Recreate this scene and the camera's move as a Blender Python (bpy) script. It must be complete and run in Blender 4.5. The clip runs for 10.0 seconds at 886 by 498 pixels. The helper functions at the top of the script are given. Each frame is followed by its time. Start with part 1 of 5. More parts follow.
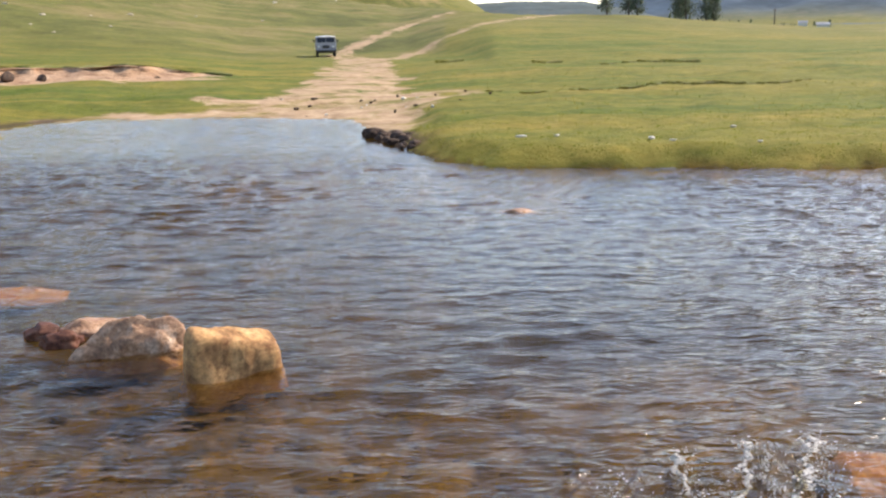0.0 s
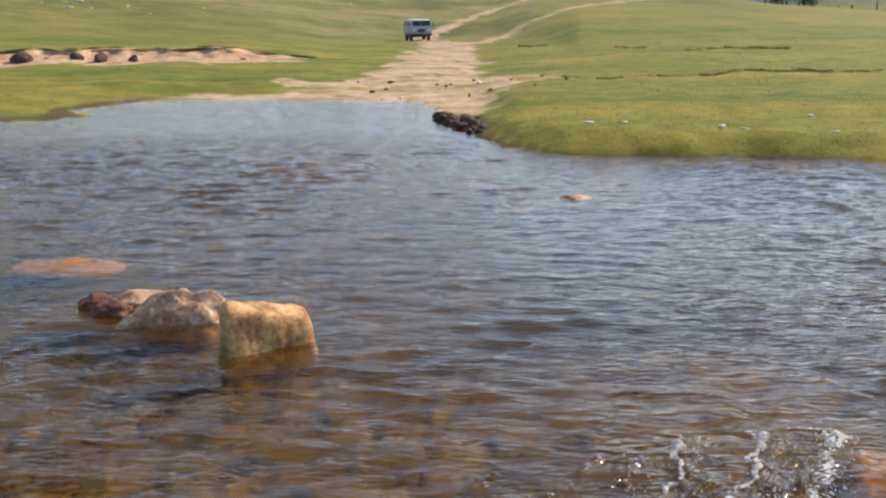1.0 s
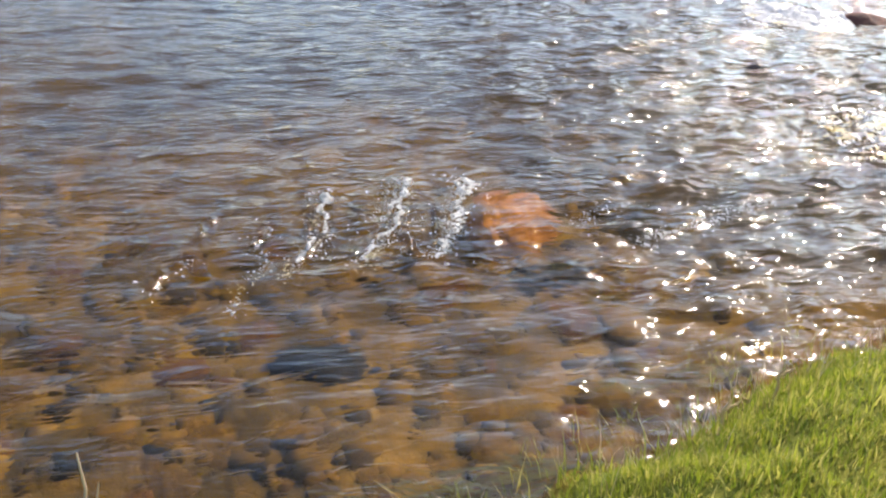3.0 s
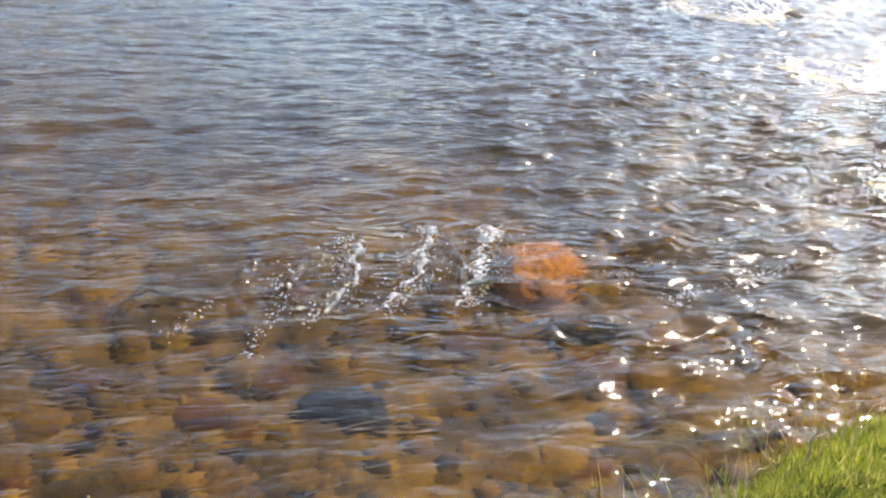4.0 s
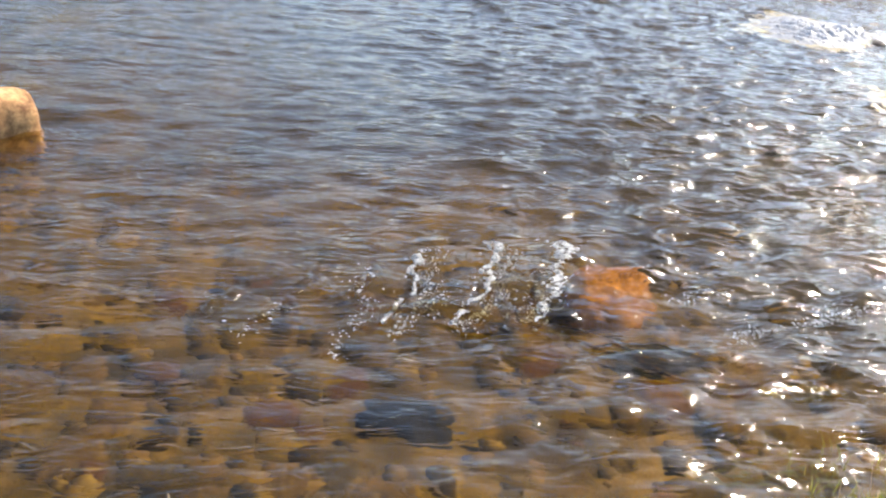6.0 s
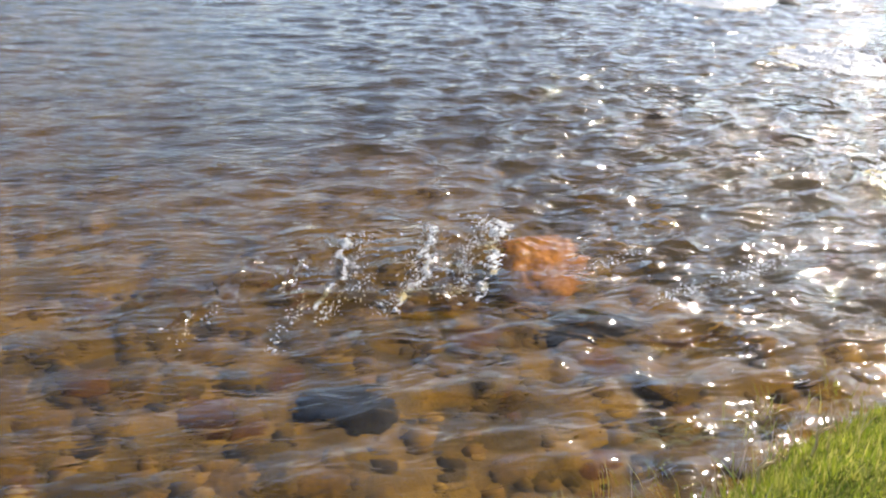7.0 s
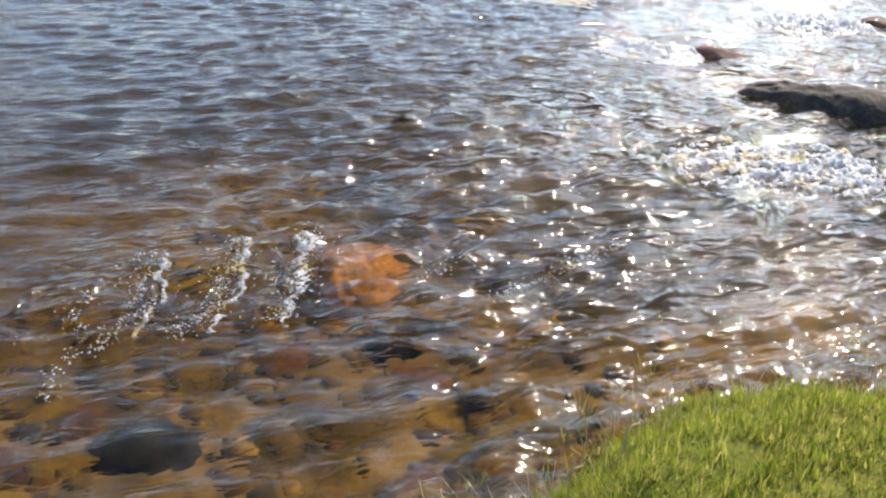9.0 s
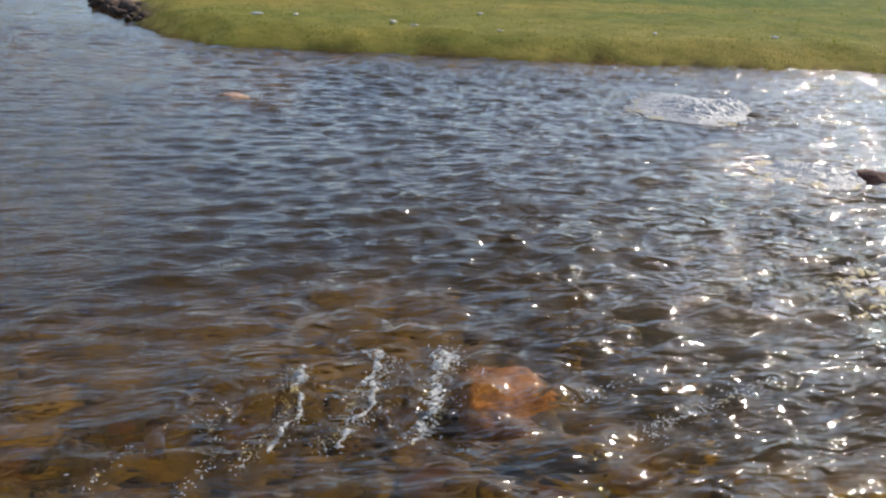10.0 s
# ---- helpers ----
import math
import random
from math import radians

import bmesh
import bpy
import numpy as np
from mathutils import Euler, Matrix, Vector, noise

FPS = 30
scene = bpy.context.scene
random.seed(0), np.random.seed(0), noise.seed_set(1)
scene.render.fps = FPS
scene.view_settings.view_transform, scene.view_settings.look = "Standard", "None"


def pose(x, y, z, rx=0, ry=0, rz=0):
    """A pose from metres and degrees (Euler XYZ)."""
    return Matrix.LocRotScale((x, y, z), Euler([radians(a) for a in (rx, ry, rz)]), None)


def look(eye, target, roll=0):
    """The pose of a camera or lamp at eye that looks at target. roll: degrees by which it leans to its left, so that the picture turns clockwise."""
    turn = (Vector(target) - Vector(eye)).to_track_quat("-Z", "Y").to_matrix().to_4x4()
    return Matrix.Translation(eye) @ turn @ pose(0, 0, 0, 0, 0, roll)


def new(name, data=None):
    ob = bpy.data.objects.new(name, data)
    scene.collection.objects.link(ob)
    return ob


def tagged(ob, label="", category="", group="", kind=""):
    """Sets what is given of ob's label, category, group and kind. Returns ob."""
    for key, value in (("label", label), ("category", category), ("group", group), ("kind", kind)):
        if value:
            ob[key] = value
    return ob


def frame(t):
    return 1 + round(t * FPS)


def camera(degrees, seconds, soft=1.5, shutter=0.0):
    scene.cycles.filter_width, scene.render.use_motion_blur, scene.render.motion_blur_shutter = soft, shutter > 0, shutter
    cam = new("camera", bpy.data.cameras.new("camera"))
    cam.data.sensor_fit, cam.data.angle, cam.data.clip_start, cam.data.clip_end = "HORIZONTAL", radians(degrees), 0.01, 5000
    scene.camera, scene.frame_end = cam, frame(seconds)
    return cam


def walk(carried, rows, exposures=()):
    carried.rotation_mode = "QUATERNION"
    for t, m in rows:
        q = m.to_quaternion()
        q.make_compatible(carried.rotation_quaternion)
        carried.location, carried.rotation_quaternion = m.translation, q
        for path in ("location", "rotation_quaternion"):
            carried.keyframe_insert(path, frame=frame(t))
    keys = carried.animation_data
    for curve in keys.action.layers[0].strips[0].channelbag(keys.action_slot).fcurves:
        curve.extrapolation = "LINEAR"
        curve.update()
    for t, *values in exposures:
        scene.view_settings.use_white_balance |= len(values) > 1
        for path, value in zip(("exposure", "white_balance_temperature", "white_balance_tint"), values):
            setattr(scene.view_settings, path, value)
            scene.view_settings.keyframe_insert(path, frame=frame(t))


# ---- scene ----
cam = camera(50.5, 10.0, soft=2.3)
walk(cam, [
    (0, pose(-0.061, 0.010, 1.962, 77.20, 0.82, -3.03)),
    (0.3, pose(-0.043, 0.023, 1.976, 77.99, 1.45, -3.00)),
    (0.5, pose(-0.007, -0.002, 1.994, 79.60, 1.66, -1.09)),
    (0.6, pose(0.000, 0.000, 2.000, 80.27, 1.44, 0.00)),
    (0.8, pose(0.098, -0.041, 2.005, 80.12, 1.10, 2.20)),
    (1, pose(0.262, -0.076, 1.966, 76.32, 0.45, 2.24)),
    (1.2, pose(0.285, 0.020, 1.921, 70.40, -0.82, -0.30)),
    (1.5, pose(0.489, 0.094, 1.957, 62.89, -0.77, -4.63)),
    (1.7, pose(0.520, 0.100, 1.934, 60.42, -2.33, -7.82)),
    (2, pose(0.567, 0.112, 1.966, 59.61, -2.09, -11.31)),
    (2.2, pose(0.592, 0.077, 1.947, 60.75, -1.13, -13.58)),
    (2.5, pose(0.578, 0.073, 1.951, 60.83, -2.10, -15.50)),
    (3.8, pose(0.494, 0.148, 1.970, 63.37, -4.94, -15.15)),
    (4, pose(0.579, 0.112, 1.959, 64.03, -4.18, -13.57)),
    (4.5, pose(0.559, 0.027, 2.018, 65.22, -6.19, -9.68)),
    (5, pose(0.521, 0.095, 1.979, 65.51, -7.11, -9.05)),
    (5.2, pose(0.511, 0.159, 1.979, 65.17, -7.83, -8.55)),
    (6.3, pose(0.498, 0.145, 2.000, 63.11, -5.69, -9.17)),
    (6.5, pose(0.518, 0.166, 1.983, 62.69, -5.73, -9.97)),
    (7, pose(0.558, 0.143, 1.965, 63.55, -3.61, -14.21)),
    (7.5, pose(0.544, 0.123, 2.010, 63.35, -4.58, -14.86)),
    (8, pose(0.607, 0.074, 1.988, 64.30, -3.66, -15.59)),
    (8.5, pose(0.672, 0.063, 2.040, 63.22, -4.41, -16.34)),
    (9, pose(0.777, 0.220, 1.976, 63.94, -4.30, -23.68)),
    (9.3, pose(0.860, 0.213, 2.007, 66.05, -5.10, -26.06)),
    (9.5, pose(0.857, 0.272, 1.994, 67.42, -6.52, -26.66)),
    (9.8, pose(0.801, 0.382, 1.945, 69.26, -5.08, -23.03)),
    (10, pose(0.769, 0.356, 1.955, 70.28, -3.29, -15.34)),
], exposures=[(0, 0.96, 6950, 15), (0.6, 0.88, 6950, 15), (0.9, 0.80, 6900, 14), (1.3, 0.82, 6850, 13), (1.6, 0.94, 6800, 12),
              (2.1, 1.24, 6750, 12), (5.0, 1.32, 6650, 11), (8.5, 1.3, 6550, 11), (9.3, 0.82, 6450, 10), (10, 0.42, 6500, 10)])

# ---- sky and sun ----
SUN_AZ, SUN_EL = 54.0, 40.0          # degrees to the right of straight ahead, degrees up
sky_world = bpy.data.worlds.new("sky")
scene.world = sky_world
sky_world.use_nodes = True
wn = sky_world.node_tree.nodes
wl = sky_world.node_tree.links
sky = wn.new("ShaderNodeTexSky")
sky.sky_type = "NISHITA"
sky.sun_disc = False
sky.sun_elevation, sky.sun_rotation = radians(SUN_EL), radians(SUN_AZ)
sky.altitude, sky.dust_density = 1200, 2.1
wl.new(sky.outputs[0], wn["Background"].inputs[0])
wn["Background"].inputs[1].default_value = 0.15
sun_data = bpy.data.lights.new("sun", "SUN")
sun_data.energy, sun_data.angle, sun_data.color = 3.2, radians(0.53), (1.0, 0.90, 0.76)
sun = new("sun", sun_data)
sun_dir = Vector((math.sin(radians(SUN_AZ)) * math.cos(radians(SUN_EL)),
                  math.cos(radians(SUN_AZ)) * math.cos(radians(SUN_EL)), math.sin(radians(SUN_EL))))
sun.matrix_world = look(sun_dir * 50, (0, 0, 0))


# ---- materials ----
def material(name):
    m = bpy.data.materials.new(name)
    m.use_nodes = True
    return m, m.node_tree.nodes, m.node_tree.links, m.node_tree.nodes["Principled BSDF"]


def noise_node(nodes, links, scale, detail=5.0, rough=0.6, vec=None, distortion=0.0):
    n = nodes.new("ShaderNodeTexNoise")
    n.inputs["Scale"].default_value, n.inputs["Detail"].default_value = scale, detail
    n.inputs["Roughness"].default_value, n.inputs["Distortion"].default_value = rough, distortion
    if vec is not None:
        links.new(vec, n.inputs["Vector"])
    return n.outputs["Fac"]


def ramp(nodes, links, fac, stops):
    r = nodes.new("ShaderNodeValToRGB")
    while len(r.color_ramp.elements) < len(stops):
        r.color_ramp.elements.new(0.5)
    for e, (p, c) in zip(r.color_ramp.elements, stops):
        e.position, e.color = p, (*c, 1) if len(c) == 3 else c
    links.new(fac, r.inputs[0])
    return r.outputs[0]


def blend(nodes, links, fac, a, b, mode="MIX"):
    m = nodes.new("ShaderNodeMix")
    m.data_type, m.blend_type = "RGBA", mode
    for sock, val in ((m.inputs[0], fac), (m.inputs[6], a), (m.inputs[7], b)):
        if isinstance(val, bpy.types.NodeSocket):
            links.new(val, sock)
        else:
            sock.default_value = val if isinstance(val, (int, float)) else (*val, 1)
    return m.outputs[2]


def bump(nodes, links, height, bsdf, strength, distance):
    b = nodes.new("ShaderNodeBump")
    b.inputs["Strength"].default_value, b.inputs["Distance"].default_value = strength, distance
    links.new(height, b.inputs["Height"])
    links.new(b.outputs[0], bsdf.inputs["Normal"])


def rock_material(name, dark, mid, light, rough=0.75, scale=6.0, wet=0.0, gloss=0.5):
    m, n, l, p = material(name)
    co = n.new("ShaderNodeTexCoord").outputs["Object"]
    big = noise_node(n, l, scale, 6, 0.62, co, 0.4)
    fine = noise_node(n, l, scale * 5, 7, 0.72, co)
    c = ramp(n, l, big, [(0.3, dark), (0.5, mid), (0.72, light)])
    c2 = ramp(n, l, fine, [(0.36, (0.38, 0.34, 0.31)), (0.60, (1.12, 1.1, 1.06))])
    l.new(blend(n, l, 0.8, c, c2, "MULTIPLY"), p.inputs["Base Color"])
    p.inputs["Roughness"].default_value = rough
    p.inputs["Coat Weight"].default_value = wet
    p.inputs["Specular IOR Level"].default_value = gloss
    p.inputs["Coat Roughness"].default_value = 0.12
    mixh = blend(n, l, 0.45, big, fine)
    bump(n, l, mixh, p, 0.7, 0.03)
    return m


def plain_material(name, colour, rough=0.5, metal=0.0, vary=0.15, scale=8.0):
    m, n, l, p = material(name)
    co = n.new("ShaderNodeTexCoord").outputs["Object"]
    f = noise_node(n, l, scale, 5, 0.6, co)
    lo = tuple(v * (1 - vary) for v in colour)
    hi = tuple(min(1, v * (1 + vary)) for v in colour)
    l.new(ramp(n, l, f, [(0.3, lo), (0.7, hi)]), p.inputs["Base Color"])
    p.inputs["Roughness"].default_value, p.inputs["Metallic"].default_value = rough, metal
    return m


def leaf_material(name, a, b, c, rough=0.6, through_light=0.35):
    """Blades and leaves: colour by island, some light passing through."""
    m, n, l, p = material(name)
    rnd = n.new("ShaderNodeNewGeometry").outputs["Random Per Island"]
    col = ramp(n, l, rnd, [(0.0, a), (0.55, b), (1.0, c)])
    l.new(col, p.inputs["Base Color"])
    p.inputs["Roughness"].default_value = rough
    tr = n.new("ShaderNodeBsdfTranslucent")
    l.new(col, tr.inputs["Color"])
    mx = n.new("ShaderNodeMixShader")
    mx.inputs[0].default_value = through_light
    l.new(p.outputs[0], mx.inputs[1])
    l.new(tr.outputs[0], mx.inputs[2])
    l.new(mx.outputs[0], n["Material Output"].inputs["Surface"])
    return m


def map_range(nodes, links, value, lo, hi, out_lo, out_hi):
    r = nodes.new("ShaderNodeMapRange")
    r.interpolation_type = "SMOOTHSTEP"
    for k, v in enumerate((lo, hi, out_lo, out_hi)):
        r.inputs[k + 1].default_value = v
    links.new(value, r.inputs[0])
    return r.outputs[0]


def calc(nodes, links, op, a, b, c=None):
    m = nodes.new("ShaderNodeMath")
    m.operation = op
    for sock, val in zip(m.inputs, (a, b, c)):
        if isinstance(val, bpy.types.NodeSocket):
            links.new(val, sock)
        elif val is not None:
            sock.default_value = val
    return m.outputs[0]


def water_material():
    m, n, l, p = material("river_water")
    p.inputs["Base Color"].default_value = (0.57, 0.455, 0.185, 1)
    p.inputs["Transmission Weight"].default_value = 1.0
    p.inputs["IOR"].default_value = 1.333
    p.inputs["Roughness"].default_value = 0.06
    co = n.new("ShaderNodeTexCoord").outputs["Object"]
    sep = n.new("ShaderNodeSeparateXYZ")
    l.new(n.new("ShaderNodeNewGeometry").outputs["Position"], sep.inputs[0])
    px, py = sep.outputs[0], sep.outputs[1]
    # slack water under the near bank and in the inlet, rapid water past the stones
    off_bank = calc(n, l, "SUBTRACT", calc(n, l, "SUBTRACT", py, 1.55), calc(n, l, "MULTIPLY", px, 0.3))
    calm = map_range(n, l, off_bank, 0.5, 1.7, 0.78, 1.0)
    calm = calc(n, l, "MAXIMUM", calm, map_range(n, l, px, 1.6, 2.8, 0.0, 1.0))
    calm = calc(n, l, "MULTIPLY", calm, map_range(n, l, py, 14.5, 17.5, 1.0, 0.22))
    calm = calc(n, l, "MULTIPLY", calm, map_range(n, l, py, 5.0, 8.0, 1.0, 0.68))
    calm = calc(n, l, "MULTIPLY", calm, map_range(n, l, px, -4.0, 0.0, 1.9, 1.0))
    rapid = calc(n, l, "MULTIPLY", map_range(n, l, px, 0.2, 4.2, 0.0, 1.0), map_range(n, l, py, 5.5, 12.0, 1.0, 0.55))
    dx, dy = calc(n, l, "SUBTRACT", px, 1.45), calc(n, l, "SUBTRACT", py, 3.85)
    far2 = calc(n, l, "ADD", calc(n, l, "MULTIPLY", dx, dx), calc(n, l, "MULTIPLY", dy, dy))
    wake = map_range(n, l, far2, 0.1, 0.9, 0.8, 0.0)
    lively = calc(n, l, "MAXIMUM", rapid, wake)
    mp = n.new("ShaderNodeMapping")
    mp.inputs["Scale"].default_value = (0.50, 1.45, 1.0)
    l.new(co, mp.inputs["Vector"])
    a = noise_node(n, l, 7.5, 2, 0.5, mp.outputs[0], 1.1)
    b = noise_node(n, l, 17.0, 2, 0.5, mp.outputs[0], 0.5)
    h = blend(n, l, 0.3, a, b)
    # thin sharp crests
    sm = n.new("ShaderNodeMapping")
    sm.inputs["Scale"].default_value = (0.26, 1.15, 1.0)
    sm.inputs["Rotation"].default_value = (0, 0, 0.16)
    l.new(co, sm.inputs["Vector"])
    c = noise_node(n, l, 4.2, 2, 0.5, sm.outputs[0], 1.6)
    crest = ramp(n, l, c, [(0.36, (0, 0, 0)), (0.47, (0.25, 0.25, 0.25)), (0.5, (1, 1, 1)), (0.53, (0.3, 0.3, 0.3)), (0.66, (0, 0, 0))])
    h = blend(n, l, 0.12, h, crest)
    # fine broken ripples, gathered in runs
    d = noise_node(n, l, 9.0, 1, 0.4, mp.outputs[0], 1.0)
    where = ramp(n, l, noise_node(n, l, 1.7, 3, 0.6, co, 0.6), [(0.38, (0.30, 0.30, 0.30)), (0.58, (1, 1, 1))])
    b1, b2 = n.new("ShaderNodeBump"), n.new("ShaderNodeBump")
    b1.inputs["Distance"].default_value, b2.inputs["Distance"].default_value = 0.040, 0.085
    l.new(calc(n, l, "MULTIPLY", calm, 0.55), b1.inputs["Strength"])
    fine = calc(n, l, "MULTIPLY", calc(n, l, "MULTIPLY_ADD", lively, 0.74, 0.15), where)
    l.new(calc(n, l, "MULTIPLY", fine, calm), b2.inputs["Strength"])
    l.new(h, b1.inputs["Height"])
    l.new(d, b2.inputs["Height"])
    l.new(b1.outputs[0], b2.inputs["Normal"])
    l.new(b2.outputs[0], p.inputs["Normal"])
    return m


def ground_material():
    m, n, l, p = material("ground")
    co = n.new("ShaderNodeTexCoord").outputs["Object"]
    zone = n.new("ShaderNodeVertexColor")
    zone.layer_name = "zone"
    sep = n.new("ShaderNodeSeparateColor")
    l.new(zone.outputs["Color"], sep.inputs[0])
    dirt, bed, dry = sep.outputs[0], sep.outputs[1], sep.outputs[2]
    patch = noise_node(n, l, 0.16, 6, 0.65, co, 0.3)
    tuft = noise_node(n, l, 2.2, 6, 0.7, co)
    fine = noise_node(n, l, 14.0, 5, 0.7, co)
    green = ramp(n, l, tuft, [(0.3, (0.044, 0.078, 0.008)), (0.55, (0.088, 0.124, 0.013)), (0.75, (0.145, 0.165, 0.022))])
    straw = ramp(n, l, tuft, [(0.3, (0.16, 0.135, 0.020)), (0.7, (0.32, 0.24, 0.052))])
    dryness = n.new("ShaderNodeMath")
    dryness.operation, dryness.use_clamp = "ADD", True
    sm = n.new("ShaderNodeMapping")
    sm.inputs["Scale"].default_value = (0.16, 0.9, 1.0)
    l.new(co, sm.inputs["Vector"])
    streak = noise_node(n, l, 0.5, 6, 0.65, sm.outputs[0], 0.6)
    patch = blend(n, l, 0.65, patch, streak)
    pr = ramp(n, l, patch, [(0.42, (0, 0, 0)), (0.62, (0.72, 0.72, 0.72))])
    l.new(dry, dryness.inputs[0])
    l.new(pr, dryness.inputs[1])
    grass = blend(n, l, dryness.outputs[0], green, straw)
    graze = n.new("ShaderNodeVertexColor")
    graze.layer_name = "woods"
    broad = noise_node(n, l, 0.05, 7, 0.7, co, 0.5)
    pasture = ramp(n, l, broad, [(0.36, (0.085, 0.095, 0.022)), (0.50, (0.145, 0.150, 0.036)), (0.62, (0.235, 0.190, 0.075))])
    pasture = blend(n, l, 0.6, pasture, ramp(n, l, tuft, [(0.3, (0.6, 0.6, 0.6)), (0.7, (1.2, 1.2, 1.2))]), "MULTIPLY")
    scrub = noise_node(n, l, 0.32, 9, 0.82, co, 0.3)
    pasture = blend(n, l, 0.8, pasture, ramp(n, l, scrub, [(0.36, (0.62, 0.58, 0.56)), (0.50, (1.0, 1.0, 1.0)), (0.66, (1.2, 1.14, 1.1))]), "MULTIPLY")
    grass = blend(n, l, graze.outputs["Alpha"], grass, pasture)
    earth = ramp(n, l, tuft, [(0.25, (0.30, 0.20, 0.115)), (0.5, (0.47, 0.34, 0.215)), (0.75, (0.60, 0.47, 0.32))])
    earth = blend(n, l, 0.5, earth, ramp(n, l, fine, [(0.3, (0.6, 0.56, 0.52)), (0.6, (1, 1, 1))]), "MULTIPLY")
    lumps = noise_node(n, l, 0.9, 6, 0.7, co, 0.4)
    earth = blend(n, l, 0.75, earth, ramp(n, l, lumps, [(0.32, (0.52, 0.46, 0.40)), (0.52, (1.0, 0.97, 0.94)), (0.7, (1.12, 1.1, 1.06))]), "MULTIPLY")
    stony = noise_node(n, l, 3.4, 6, 0.62, co, 0.6)
    gravel = ramp(n, l, stony, [(0.30, (0.022, 0.016, 0.003)), (0.44, (0.056, 0.037, 0.005)), (0.58, (0.115, 0.072, 0.008)), (0.75, (0.19, 0.12, 0.013))])
    patchy = noise_node(n, l, 0.55, 7, 0.68, co, 0.6)
    bare = calc(n, l, "ADD", dirt, calc(n, l, "MULTIPLY_ADD", patchy, 2.6, -1.60))
    bare = calc(n, l, "MULTIPLY", map_range(n, l, bare, 0.25, 0.80, 0.0, 1.0), map_range(n, l, dirt, 0.04, 0.25, 0.0, 1.0))
    c = blend(n, l, bare, grass, earth)
    # bed colour darkened for the light lost in deep water
    deep_dark = ramp(n, l, stony, [(0.3, (0.008, 0.008, 0.007)), (0.7, (0.035, 0.026, 0.014))])
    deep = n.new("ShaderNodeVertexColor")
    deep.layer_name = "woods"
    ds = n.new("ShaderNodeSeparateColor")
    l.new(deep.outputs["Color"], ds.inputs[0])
    gravel = blend(n, l, ds.outputs[2], gravel, deep_dark)
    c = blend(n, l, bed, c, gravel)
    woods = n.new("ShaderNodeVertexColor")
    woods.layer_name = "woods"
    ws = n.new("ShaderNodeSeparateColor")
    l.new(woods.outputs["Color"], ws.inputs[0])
    # far forest colour, with bluish distance haze mixed in
    hazy_canopy = noise_node(n, l, 0.012, 8, 0.7, co)
    c = blend(n, l, ws.outputs[0], c, ramp(n, l, hazy_canopy, [(0.35, (0.03, 0.060, 0.090)), (0.7, (0.08, 0.13, 0.18))]))
    c = blend(n, l, ws.outputs[1], c, ramp(n, l, fine, [(0.3, (0.02, 0.013, 0.008)), (0.7, (0.07, 0.045, 0.03))]))
    l.new(c, p.inputs["Base Color"])
    p.inputs["Roughness"].default_value = 0.92
    p.inputs["Specular IOR Level"].default_value = 0.15
    bump(n, l, blend(n, l, 0.5, tuft, fine), p, 0.6, 0.08)
    return m


MAT_WATER = water_material()
MAT_GROUND = ground_material()
MAT_TAN = rock_material("tan_stone", (0.20, 0.085, 0.03), (0.55, 0.31, 0.125), (0.74, 0.48, 0.23), 0.85, 6)
MAT_PALE = rock_material("pale_pink_stone", (0.20, 0.09, 0.045), (0.46, 0.265, 0.15), (0.76, 0.57, 0.42), 0.65, 8, 0.12)
MAT_RED = rock_material("red_brown_stone", (0.05, 0.014, 0.008), (0.14, 0.048, 0.026), (0.28, 0.13, 0.075), 0.8, 5, 0.05)
MAT_ORANGE = rock_material("orange_stone", (0.15, 0.066, 0.014), (0.34, 0.16, 0.038), (0.46, 0.245, 0.07), 0.75, 7, 0.0, 0.08)
MAT_BLACK = rock_material("dark_wet_stone", (0.016, 0.011, 0.007), (0.042, 0.029, 0.018), (0.11, 0.075, 0.045), 0.8, 5, 0.0)
MAT_SLATE = rock_material("slate_stone", (0.006, 0.006, 0.006), (0.016, 0.015, 0.013), (0.035, 0.030, 0.024), 0.8, 6, 0.0, 0.03)
MAT_OCHRE = rock_material("ochre_stone", (0.11, 0.062, 0.02), (0.24, 0.14, 0.045), (0.36, 0.23, 0.09), 0.8, 5, 0.0, 0.1)
MAT_WHITE_STONE = rock_material("white_stone", (0.60, 0.56, 0.48), (0.78, 0.75, 0.68), (0.85, 0.82, 0.76), 0.8, 8)
MAT_FIELD_STONE = rock_material("field_stone", (0.34, 0.30, 0.24), (0.56, 0.51, 0.42), (0.70, 0.66, 0.57), 0.9, 3)
MAT_EARTH = rock_material("cut_earth", (0.24, 0.135, 0.075), (0.46, 0.29, 0.17), (0.58, 0.42, 0.28), 0.95, 1.4)
MAT_MUD = rock_material("dark_mud", (0.028, 0.017, 0.011), (0.075, 0.044, 0.028), (0.17, 0.105, 0.07), 0.9, 5)
MAT_GRASS = leaf_material("grass", (0.16, 0.22, 0.016), (0.29, 0.32, 0.03), (0.52, 0.45, 0.13), 0.5, 0.55)
MAT_BANK_GRASS = leaf_material("meadow_grass", (0.11, 0.16, 0.013), (0.18, 0.21, 0.020), (0.29, 0.25, 0.04), 0.6, 0.65)
MAT_WEED = leaf_material("water_weed", (0.02, 0.03, 0.006), (0.05, 0.06, 0.010), (0.10, 0.10, 0.02), 0.7, 0.3)
MAT_STRAW = plain_material("dry_straw", (0.56, 0.41, 0.22), 0.7)
